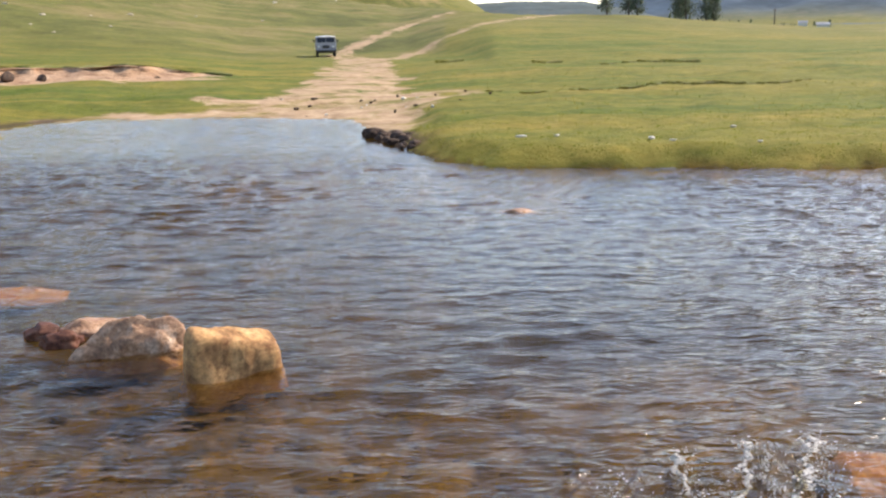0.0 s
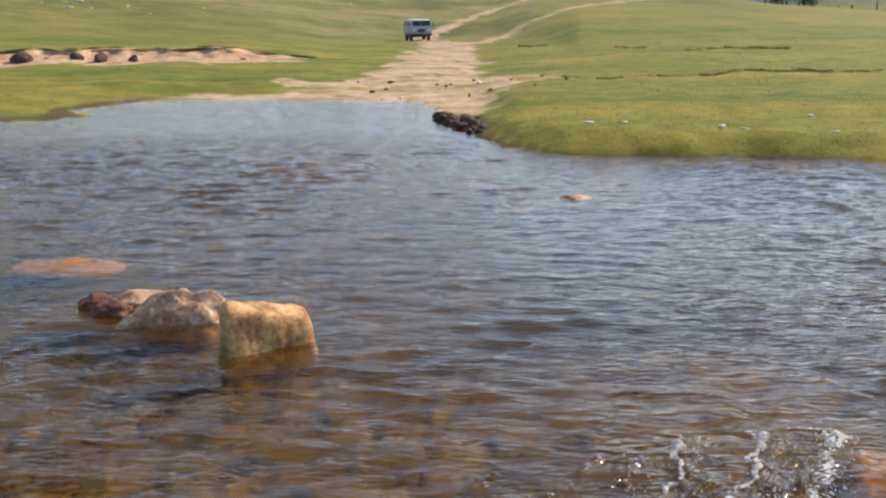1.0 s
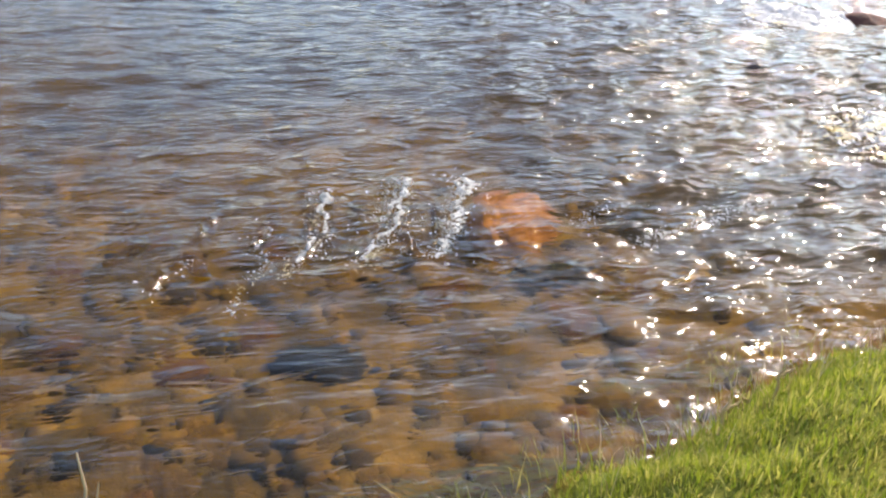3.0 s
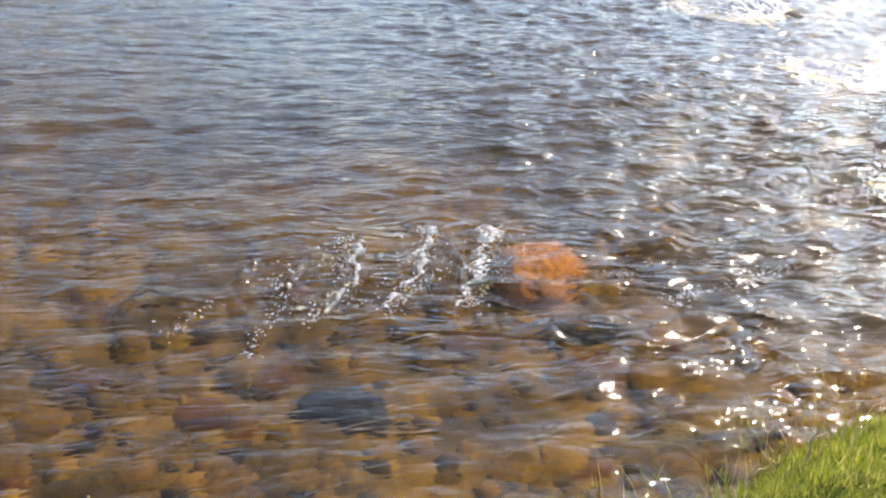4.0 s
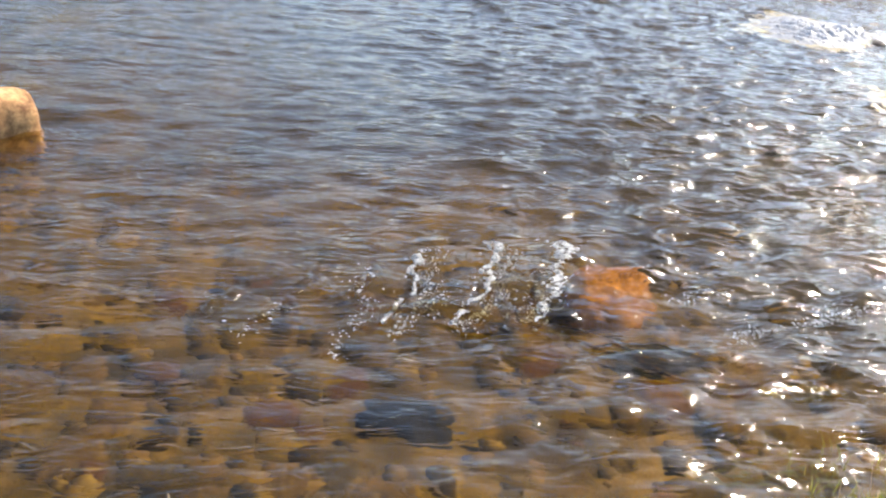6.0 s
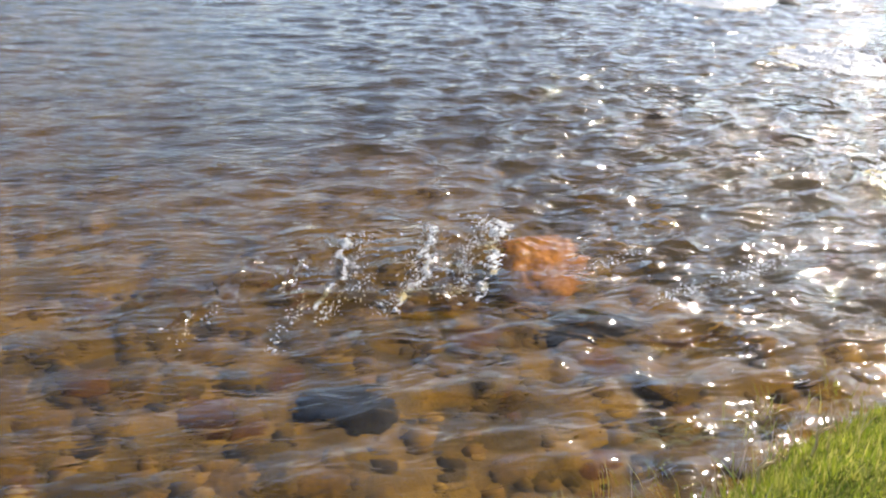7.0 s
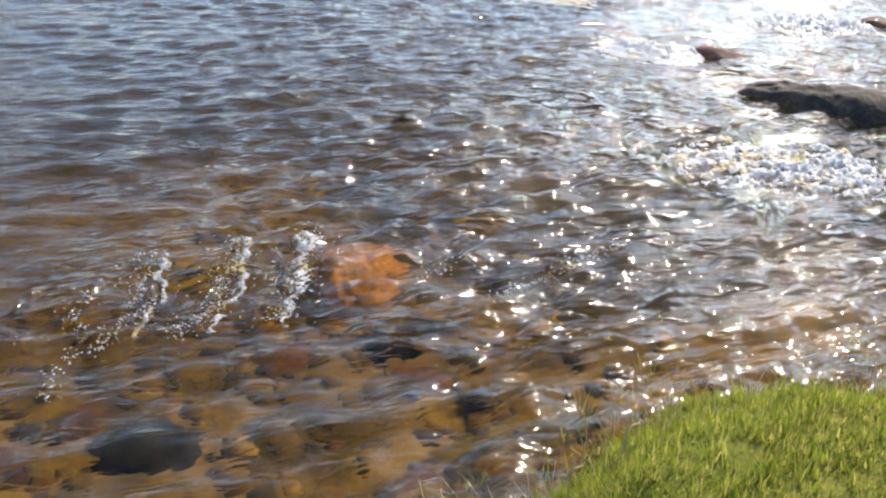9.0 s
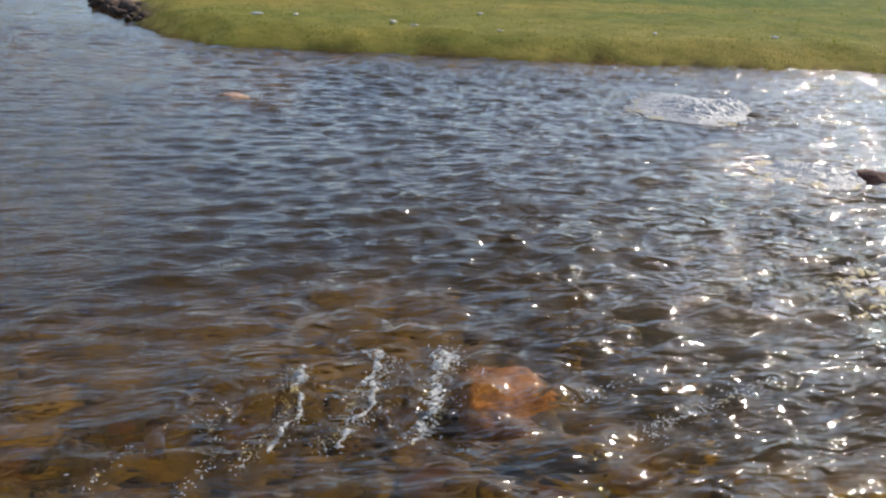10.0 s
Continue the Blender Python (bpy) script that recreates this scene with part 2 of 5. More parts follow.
# leaf greens of far trees, lifted and greyed to include distance haze
MAT_HAZY_LEAF = leaf_material("hazy_tree_leaves", (0.07, 0.10, 0.065), (0.12, 0.155, 0.10), (0.18, 0.21, 0.13), 0.6, 0.5)
MAT_BARK = plain_material("bark", (0.10, 0.075, 0.055), 0.9, 0, 0.4, 5)
MAT_WOOD = plain_material("weathered_wood", (0.11, 0.09, 0.075), 0.85, 0, 0.3, 4)


def foam_material():
    m, n, l, p = material("foam")
    p.inputs["Base Color"].default_value = (0.86, 0.87, 0.89, 1)
    p.inputs["Roughness"].default_value = 0.35
    co = n.new("ShaderNodeTexCoord").outputs["Object"]
    through_light = n.new("ShaderNodeBsdfTranslucent")
    through_light.inputs["Color"].default_value = (0.86, 0.87, 0.89, 1)
    body, holes, clear = n.new("ShaderNodeMixShader"), n.new("ShaderNodeMixShader"), n.new("ShaderNodeBsdfTransparent")
    body.inputs[0].default_value = 0.55
    l.new(p.outputs[0], body.inputs[1])
    l.new(through_light.outputs[0], body.inputs[2])
    f = noise_node(n, l, 30, 6, 0.75, co, 0.8)
    l.new(ramp(n, l, f, [(0.34, (0, 0, 0)), (0.46, (1, 1, 1))]), holes.inputs[0])
    l.new(clear.outputs[0], holes.inputs[1])
    l.new(body.outputs[0], holes.inputs[2])
    l.new(holes.outputs[0], n["Material Output"].inputs["Surface"])
    bump(n, l, noise_node(n, l, 60, 4, 0.7, co), p, 0.5, 0.01)
    return m


MAT_FOAM = foam_material()


# ---- mesh helpers ----
def part(name, bm, mat, parent=None, label="", smooth=True):
    me = bpy.data.meshes.new(name)
    bm.to_mesh(me)
    bm.free()
    me.materials.append(mat)
    if smooth:
        for poly in me.polygons:
            poly.use_smooth = True
    ob = new(name, me)
    ob.parent = parent
    if label:
        tagged(ob, label)
    return ob


def raw_mesh(name, verts, faces, mat, smooth=False):
    me = bpy.data.meshes.new(name)
    me.from_pydata(verts, [], faces)
    me.materials.append(mat)
    if smooth:
        me.shade_smooth()
    return me


def box_bm(sx, sy, sz, at=(0, 0, 0), bevel=0.0, seg=2):
    bm = bmesh.new()
    bmesh.ops.create_cube(bm, size=1.0, matrix=Matrix.Translation(at) @ Matrix.Diagonal((sx, sy, sz, 1)))
    if bevel:
        bmesh.ops.bevel(bm, geom=bm.edges[:], offset=bevel, segments=seg, affect="EDGES", profile=0.6)
    return bm


def waves_of(x, y, seed, scale, count=7):
    """Smooth pseudo-random field of unit size from a few sines."""
    rng = np.random.RandomState(seed)
    out = np.zeros_like(x, dtype=float)
    for k in range(count):
        a = rng.uniform(0, 2 * np.pi)
        f = rng.uniform(0.5, 2.2) / scale
        out += np.sin((x * np.cos(a) + y * np.sin(a)) * f * 2 * np.pi + rng.uniform(0, 6.28))
    return out / math.sqrt(count)


# ---- ground ----
WATER_EDGE = [(-80, 19), (-14, 18.9), (-9.2, 18.8), (-8, 19.8), (-8.9, 21.5), (-8.6, 23.3), (-7.6, 24.2), (-4.2, 24.3), (-1.2, 23),
              (-0.55, 20), (-0.2, 18.3), (0.15, 16.2), (0.55, 14.9), (1.8, 14.15), (4.2, 13.6), (6.1, 13.15), (11.2, 12.7), (15, 11.6),
              (25, 10.8), (80, 10), (80, 1.5), (6, 2.1), (4.3, 2.3), (3.93, 2.36), (3.7, 2.2), (3.52, 2.0), (3.2, 2.3), (2.9, 2.46),
              (2.6, 2.37), (2.3, 2.24), (2.0, 2.10), (1.57, 1.99), (1.2, 1.86), (0.9, 1.62), (0.3, 1.45), (-1, 1.25), (-5, 0.8), (-80, 0)]


def water_distance(x, y):
    """Signed distance to the river's edge, positive in the water."""
    best = np.full(x.shape, 1e9)
    inside = np.zeros(x.shape, dtype=bool)
    n = len(WATER_EDGE)
    for i in range(n):
        (ax, ay), (bx, by) = WATER_EDGE[i], WATER_EDGE[(i + 1) % n]
        dx, dy = bx - ax, by - ay
        t = np.clip(((x - ax) * dx + (y - ay) * dy) / (dx * dx + dy * dy), 0, 1)
        best = np.minimum(best, np.hypot(x - ax - t * dx, y - ay - t * dy))
        if dy:
            cross = ((ay > y) != (by > y)) & (x < dx * (y - ay) / dy + ax)
            inside ^= cross
    return np.where(inside, best, -best)


def line_distance(x, y, pts):
    best = np.full(x.shape, 1e9)
    for (ax, ay), (bx, by) in zip(pts, pts[1:]):
        dx, dy = bx - ax, by - ay
        t = np.clip(((x - ax) * dx + (y - ay) * dy) / (dx * dx + dy * dy), 0, 1)
        best = np.minimum(best, np.hypot(x - ax - t * dx, y - ay - t * dy))
    return best


def smooth_step(v):
    v = np.clip(v, 0, 1)
    return v * v * (3 - 2 * v)


def land_height(x, y):
    """Flood plain, terrace, meadow, hills and mountains, without the river."""
    r = np.hypot(x, y) + 1e-6
    az = np.degrees(np.arctan2(x, y))
    crest_r = np.interp(az, [-180, -30, -10, 0, 6, 40, 180], [300, 380, 330, 235, 185, 185, 300])
    crest_e = np.interp(az, [-180, -40, -25, -19.6, -15.7, -10, -6, -2, 0.6, 4, 6, 9.7, 14, 18.5, 24, 40, 180],
                        [3, 6.5, 6.1, 5.1, 4.1, 3.2, 2.7, 2.0, 1.6, 1.5, 1.27, 1.12, 0.95, 0.58, 0.1, 0.2, 3])
    r0 = np.interp(az, [-180, -30, -12, -4, 1, 6, 30, 180], [60, 60, 72, 94, 88, 42, 42, 60])
    terr = np.interp(az, [-180, -60, -14, -9, 180], [0, 1, 1, 0, 0])
    z0 = 0.30 + 0.55 * terr * smooth_step((r - 45.6) / 0.9)
    meadow = np.interp(az, [-180, 0, 5, 12, 60, 180], [0, 0, 0.6, 1, 1, 0])
    z0 = z0 - 0.1 * np.interp(az, [-12, -4, 1, 5], [0, 1, 1, 0]) + meadow * 0.35 * smooth_step((r - 16) / 26)
    zc = 2.0 + crest_r * np.tan(np.radians(crest_e))
    s = np.clip((r - r0) / (crest_r - r0), 0, 1)
    ease = np.where(s < 0.12, s * s / 0.24, s - 0.06) / 0.94
    z = z0 + (zc - z0) * ease
    past = smooth_step((r - crest_r) / 160.0)
    z = z * (1 - past) + past * np.minimum(z, 0.35 * zc - 4)
    e2 = np.interp(az, [-180, -40, -25, -17, -9, -4, -1.66, 0.33, 2.66, 5, 7, 180], [1, 3.5, 6.0, 5.2, 4.9, 5.5, 5.18, 4.48, 3.1, 1.7, 0.2, 1])
    h2 = (2 + 720 * np.tan(np.radians(e2))) * np.exp(-((r - 720) / 190.0) ** 2)
    e3 = np.interp(az, [-180, 2, 5, 7.3, 11.3, 14, 18, 180], [1, 1, 1.8, 1.89, 1.82, 1.3, 0.3, 1])
    h3 = (2 + 1500 * np.tan(np.radians(e3))) * np.exp(-((r - 1500) / 260.0) ** 2)
    e4 = np.interp(az, [-180, 9, 12, 14.8, 17.6, 21.2, 25, 40, 70, 180], [3, 0.5, 1.4, 2.16, 2.9, 3.43, 3.37, 4, 3, 3])
    h4 = (2 + 2700 * np.tan(np.radians(e4))) * np.exp(-((r - 2700) / 520.0) ** 2)
    far = smooth_step((r - 400) / 200)
    z = np.maximum(z, np.maximum(h2, np.maximum(h3, h4)) * far - 6 * (1 - far))
    z = z + 0.03 * waves_of(x, y, 5, 1.6) * smooth_step((60 - r) / 30) + 0.05 * waves_of(x, y, 6, 7) * smooth_step((r - 14) / 20)
    z = z + (0.35 * waves_of(x, y, 7, 45) + 0.16 * waves_of(x, y, 17, 13) + 0.07 * waves_of(x, y, 18, 5)) * smooth_step((r - 95) / 160)
    z = z + 7 * waves_of(x, y, 8, 260) * smooth_step((r - 1800) / 500)
    return z


def ground_height(x, y):
    x, y = np.asarray(x, float), np.asarray(y, float)
    d = water_distance(x, y) + 0.05 * waves_of(x, y, 9, 0.8) + 0.10 * waves_of(x, y, 10, 2.6) * smooth_step((y - 8) / 4)
    inlet = smooth_step((y - 17.5) / 3) * smooth_step((1.5 - x) / 1.5)
    tipcut = np.exp(-((x + 0.1) / 0.9) ** 2 - ((y - 18.0) / 1.9) ** 2)
    width = 0.8 + 4.0 * inlet * (1 - 0.9 * np.clip(tipcut * 1.3, 0, 1)) + np.where(y < 5, -0.2, 0)
    land = np.where(y < 6, 0.42, land_height(x, y))
    rise = land * smooth_step((-d + 0.03) / width) ** 0.8
    depth = (0.36 * (1 - np.exp(-np.clip(d, 0, None) / 0.9)) + 0.35 * smooth_step((d - 1.8) / 2.5) * smooth_step((x + 2) / 3)) * (1 - 0.5 * inlet) + 0.02
    depth = depth + 0.03 * waves_of(x, y, 11, 0.9) * smooth_step(d / 0.5)
    return np.where(d > 0, -depth, rise), d, inlet


ROAD = [(-1.6, 22.5), (-1.6, 36), (-1.9, 60), (-2.4, 76), (-5.6, 90), (-5.2, 104), (-3.7, 115), (-0.3, 134), (5, 162), (13, 190)]
ROAD_RIGHT = [(-1.6, 72), (3.0, 95), (9, 110), (18, 138), (31, 180)]
ROAD_LEFT = [(-12.2, 104), (-10, 118), (-4, 142), (4, 172), (14, 205)]


def zones(x, y, d, inlet):
    r = np.hypot(x, y)
    az = np.degrees(np.arctan2(x, y))
    rag = 0.55 * waves_of(x, y, 21, 2.3) + 0.4 * waves_of(x, y, 22, 6)
    dirt = smooth_step((2.5 + 0.6 * rag - line_distance(x, y, ROAD[:4])) / 0.9)
    dirt = np.maximum(dirt, smooth_step((1.9 + 0.7 * rag - line_distance(x, y, ROAD[3:])) / 1.2) * 0.95)
    dirt = np.maximum(dirt, smooth_step((2.0 + 0.8 * rag - line_distance(x, y, ROAD_RIGHT)) / 1.2) * 0.9)
    dirt = np.maximum(dirt, smooth_step((0.8 + 0.5 * rag - line_distance(x, y, ROAD_LEFT)) / 1.0) * 0.75)
    shore_w = np.interp(x, [-12, -8, -5, -2, 1.5], [0.7, 1.0, 2.2, 4.5, 2.6])
    dirt = np.maximum(dirt, inlet * smooth_step((shore_w + 0.8 * rag + d) / 0.8))
    fan = np.exp(-((x + 1.6) / 5.0) ** 2 - ((y - 27) / 4.6) ** 2)
    dirt = np.maximum(dirt, smooth_step((fan + 0.2 * rag - 0.38) / 0.3))
    strip = smooth_step((-8.0 - az) / 3) * smooth_step((az + 60) / 5) * smooth_step((2.7 + 0.8 * rag - np.abs(r - 43.8)) / 1.0)
    dirt = np.maximum(dirt, strip * 0.95)
    mudface = np.exp(-((x + 0.1) / 0.8) ** 2 - ((y - 18.0) / 1.9) ** 2) * smooth_step((0.45 + d) / 0.1)
    bed = smooth_step((d + 0.10 + 0.4 * mudface) / 0.08)
    band = 0.5 + 0.5 * np.sin(y * 0.55 + 0.8 * waves_of(x * 0.25, y, 23, 6))
    dry = 0.42 * band ** 1.5 * smooth_step((r - 14) / 4) * smooth_step((70 - r) / 20)
    dry = dry + 0.5 * smooth_step((1.6 + d) / 1.4) * (d < 0) * (y > 8) + 0.30 * smooth_step((r - 60) / 40) + 0.35 * smooth_step((waves_of(x, y, 24, 30) - 0.4) / 0.8) * smooth_step((r - 70) / 40)
    return np.clip(dirt, 0, 1), np.clip(bed, 0, 1), np.clip(dry * 0.6, 0, 1)


def build_ground():
    rings = [0.0] + list(0.5 * np.exp(np.arange(0, 470) * 0.0194))
    fine = list(np.arange(-62, 62.01, 0.34))
    cols = fine + list(np.arange(64, 298, 2.0))
    az = np.radians(np.array(cols))
    rr = np.array(rings[1:])
    X, Y = np.outer(rr, np.sin(az)), np.outer(rr, np.cos(az))
    Z, D, inlet = ground_height(X, Y)
    nr, nc = X.shape
    verts = np.stack([X.ravel(), Y.ravel(), Z.ravel()], 1).tolist()
    idx = np.arange(nr * nc).reshape(nr, nc)
    nxt = np.roll(idx, -1, axis=1)
    faces = np.stack([idx[:-1], idx[1:], nxt[1:], nxt[:-1]], -1).reshape(-1, 4).tolist()
    verts.append((0, 0, 0.42))
    centre = nr * nc
    faces += [(centre, int(idx[0, i]), int(nxt[0, i])) for i in range(nc)]
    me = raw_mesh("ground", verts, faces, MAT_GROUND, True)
    dirt, bed, dry = zones(X, Y, D, inlet)
    col = np.ones((len(verts), 4), dtype=np.float32)
    col[:-1, 0], col[:-1, 1], col[:-1, 2] = dirt.ravel(), bed.ravel(), dry.ravel()
    col[-1] = (0, 0, 0.2, 1)
    attr = me.color_attributes.new("zone", "FLOAT_COLOR", "POINT")
    attr.data.foreach_set("color", col.ravel())
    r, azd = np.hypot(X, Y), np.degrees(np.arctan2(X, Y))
    # far woods mask; the colour it selects carries painted distance haze
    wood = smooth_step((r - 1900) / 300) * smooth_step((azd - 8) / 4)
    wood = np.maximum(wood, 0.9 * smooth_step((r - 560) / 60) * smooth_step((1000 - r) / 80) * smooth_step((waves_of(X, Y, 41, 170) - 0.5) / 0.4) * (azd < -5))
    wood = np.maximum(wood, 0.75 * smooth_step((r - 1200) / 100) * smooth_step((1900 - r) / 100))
    scarp = smooth_step((r - 45.2) / 0.4) * smooth_step((46.6 - r) / 0.4)
    scarp = scarp * smooth_step((-8.5 - azd) / 2) * smooth_step((azd + 60) / 5) * smooth_step((waves_of(X, Y, 43, 5) + 0.3) / 0.5)
    scarp = scarp * 0.35
    scarp = np.maximum(scarp, 0.8 * smooth_step((-7.5 - X) / 1) * smooth_step((0.9 + D) / 0.2) * smooth_step((-0.15 - D) / 0.2) * (Y > 10) * (Y < 26))
    scarp = np.maximum(scarp, np.exp(-((X + 0.1) / 0.9) ** 2 - ((Y - 18.0) / 1.7) ** 2) * smooth_step((0.55 + D) / 0.15) * (D < 0.1))
    col2 = np.zeros((len(verts), 4), dtype=np.float32)
    pasture = smooth_step((r - 62 - 30 * (azd > 3)) / 50) * np.where(azd > 3, 0.55, 1.0)
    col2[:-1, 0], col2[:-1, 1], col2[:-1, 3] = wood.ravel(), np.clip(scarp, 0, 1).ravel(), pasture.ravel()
    # mask for the darkness painted into the bed where the water deepens
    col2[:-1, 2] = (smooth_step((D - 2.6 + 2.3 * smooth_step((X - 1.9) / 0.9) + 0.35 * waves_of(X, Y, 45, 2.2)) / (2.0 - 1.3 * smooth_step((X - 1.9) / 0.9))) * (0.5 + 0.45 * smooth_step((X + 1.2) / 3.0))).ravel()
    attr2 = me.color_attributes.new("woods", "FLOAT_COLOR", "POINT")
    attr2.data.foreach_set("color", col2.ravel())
    ob = new("ground", me)
    return tagged(ob, "grassy river banks, dirt ford, meadow, hills and stony river bed", "ground", kind="structure")


ground = build_ground()


# ---- water ----
def build_water():
    x0, y0, step, nx, ny = -12.0, 0.6, 0.045, 770, 540
    rng = np.random.RandomState(4)
    kx = np.fft.fftfreq(nx, step)[:, None]
    ky = np.fft.fftfreq(ny, step)[None, :]
    k = np.hypot(kx, ky) + 1e-6
    ang = np.abs(ky) / k
    spec = np.exp(-((2.0 / k) ** 2)) / k ** 1.65 * np.exp(-(k / 8.0) ** 2) * (0.07 + ang ** 7)
    h = np.real(np.fft.ifft2(np.fft.fft2(rng.randn(nx, ny)) * spec))
    h = h / h.std()
    chop_spec = np.exp(-((2.6 / k) ** 2)) / k ** 1.8 * np.exp(-(k / 9.0) ** 2) * (0.35 + ang ** 4)
    chop = np.real(np.fft.ifft2(np.fft.fft2(rng.randn(nx, ny)) * chop_spec))
    chop = chop / chop.std()
    h = np.where(h > 0, np.abs(h) ** 1.25, -(np.abs(h) ** 0.85))
    X, Y = np.meshgrid(x0 + step * np.arange(nx), y0 + step * np.arange(ny), indexing="ij")
    lee = np.maximum(smooth_step((Y - 1.8 - 0.2 * X) / 1.4), smooth_step((X - 1.6) / 1.2))
    amp = 0.0038 * (1 + 0.5 * waves_of(X, Y, 31, 2.6))
    amp = amp * (1 - 0.34 * smooth_step((Y - 6) / 2)) * (0.75 + 0.95 * lee - 0.95 * smooth_step((Y - 4.2) / 3.0)) * (1 + 0.35 * smooth_step((Y - 9) / 3)) * (1 - 0.75 * smooth_step((Y - 14.5) / 3))
    rim = np.minimum(np.minimum(X - x0, x0 + step * (nx - 1) - X), np.minimum(Y - y0 + 2, y0 + step * (ny - 1) - Y))
    rapid = smooth_step((X - 2.5) / 2.6) * smooth_step((15.5 - Y) / 2)
    run = smooth_step((waves_of(X, Y, 33, 2.6) + 0.9) / 1.8)
    amp2 = (0.0038 - 0.0012 * smooth_step((Y - 5) / 2) + 0.0012 * smooth_step((4.6 - Y) / 1.0) + 0.0100 * rapid * (1 - 0.5 * smooth_step((Y - 5.5) / 3)) + 0.0010 * run * smooth_step((Y - 8.5) / 3)) * (1 - 0.6 * smooth_step((Y - 14.5) / 3))
    Z = (h * np.clip(amp * (1 + 1.6 * smooth_step((0.0 - X) / 3) * smooth_step((Y - 7.0) / 2) * smooth_step((15 - Y) / 2)), 0.002, None) * (1 + 0.25 * rapid) + chop * amp2 * (0.6 + 0.4 * lee)) * smooth_step(rim / 1.5)
    verts = np.stack([X.ravel(), Y.ravel(), Z.ravel()], 1)
    idx = np.arange(nx * ny).reshape(nx, ny)
    faces = np.stack([idx[:-1, :-1], idx[1:, :-1], idx[1:, 1:], idx[:-1, 1:]], -1).reshape(-1, 4).tolist()
    verts = verts.tolist()
    # calm sheet all round
    xa, xb, ya, yb = x0, x0 + step * (nx - 1), y0, y0 + step * (ny - 1)
    base = len(verts)
    outer = [(-75, -1), (70, -1), (70, 30), (-75, 30)]
    verts += [(*p, 0.0) for p in outer]
    c = [int(idx[0, 0]), int(idx[-1, 0]), int(idx[-1, -1]), int(idx[0, -1])]
    south, east = idx[:, 0].tolist(), idx[-1, :].tolist()
    north, west = idx[::-1, -1].tolist(), idx[0, ::-1].tolist()
    for side, (a, b) in zip((south, east, north, west), ((0, 1), (1, 2), (2, 3), (3, 0))):
        faces.append([base + a, base + b] + side[::-1])
    me = raw_mesh("water", verts, faces, MAT_WATER, True)
    ob = new("water", me)
    ob.visible_shadow = False
    return tagged(ob, "clear rippled river water over a brown stony bed", "water", kind="structure")


water = build_water()


# ---- stones ----
def stone_bm(size, seed, boxy=2.0, rough=0.10, subdiv=4, taper=0.0, slant=0.0, skew=0.0, cuts=3):
    """A worn stone: an icosphere pressed towards a box, chipped by planes and roughened."""
    rng = random.Random(seed)
    bm = bmesh.new()
    bmesh.ops.create_icosphere(bm, subdivisions=subdiv, radius=1.0)
    planes = []
    for k in range(cuts):
        n = Vector((rng.uniform(-1, 1), rng.uniform(-1, 1), rng.uniform(-0.3, 1))).normalized()
        planes.append((n, rng.uniform(0.62, 0.85)))
    off = Vector((rng.uniform(-9, 9), rng.uniform(-9, 9), rng.uniform(-9, 9)))
    for v in bm.verts:
        p = v.co.copy()
        norm = (abs(p.x) ** boxy + abs(p.y) ** boxy + abs(p.z) ** boxy) ** (1 / boxy)
        p = p / norm
        for n, dist in planes:
            over = p.dot(n) - dist
            if over > 0:
                p -= n * over * 0.85
        p *= 1 + rough * noise.fractal(p * 1.3 + off, 0.9, 2.1, 5)
        p *= 1 + rough * 0.25 * noise.fractal(p * 6 + off, 0.8, 2.1, 3)
        p.z *= 1 - taper * (p.x * 0.5 + 0.5)
        p.y += slant * p.z
        p.x += skew * p.y
        v.co = Vector((p.x * size[0] / 2, p.y * size[1] / 2, p.z * size[2] / 2))
    return bm


def stone(name, at, turn, size, seed, mat, label, group="", category="stone", **kw):
    ob = part(name, stone_bm(size, seed, **kw), mat)
    ob.matrix_basis = pose(at[0], at[1], at[2], 0, 0, turn)
    return tagged(ob, label, category, group)


def shaped_stone(name, at, foot, top, seed, mat, label, boxy=6.0, rough=0.07, depth=0.35, subdiv=5):
    """A broken stone with four sides: foot and top corners go round from the front left, and its faces are worn and chipped."""
    rng = random.Random(seed)
    off = Vector((rng.uniform(-9, 9), rng.uniform(-9, 9), rng.uniform(-9, 9)))
    bm = bmesh.new()
    bmesh.ops.create_icosphere(bm, subdivisions=subdiv, radius=1.0)
    for v in bm.verts:
        p = v.co.copy()
        p = p / (abs(p.x) ** boxy + abs(p.y) ** boxy + abs(p.z) ** boxy) ** (1 / boxy)
        u, w, h = p.x * 0.5 + 0.5, p.y * 0.5 + 0.5, p.z * 0.5 + 0.5
        share = ((1 - u) * (1 - w), u * (1 - w), u * w, (1 - u) * w)
        q = Vector((0, 0, 0))
        for k in range(4):
            low = Vector((foot[k][0], foot[k][1], -depth))
            q += share[k] * low.lerp(Vector(top[k]), h)
        pit = noise.fractal(q * 7 + off, 0.9, 2.1, 6)
        ridge = abs(noise.noise(Vector((q.x * 9, q.y * 9, q.z * 3)) + off))
        q += p.normalized() * (rough * 0.30 * pit - rough * 0.35 * max(0.0, 0.22 - ridge))
        v.co = q
    ob = part(name, bm, mat)
    ob.matrix_basis = pose(*at)
    return tagged(ob, label, "stone", "stones in the river")


shaped_stone("block_stone", (-1.07, 5.36, 0.0), ((-0.17, -0.20), (0.33, 0.12), (0.22, 0.34), (-0.31, -0.02)),
             ((-0.19, -0.15, 0.30), (0.29, 0.15, 0.13), (0.20, 0.33, 0.20), (-0.26, -0.01, 0.34)), 3, MAT_TAN,
             "tan blocky stone standing dry in the shallow river", boxy=10.0, rough=0.05)
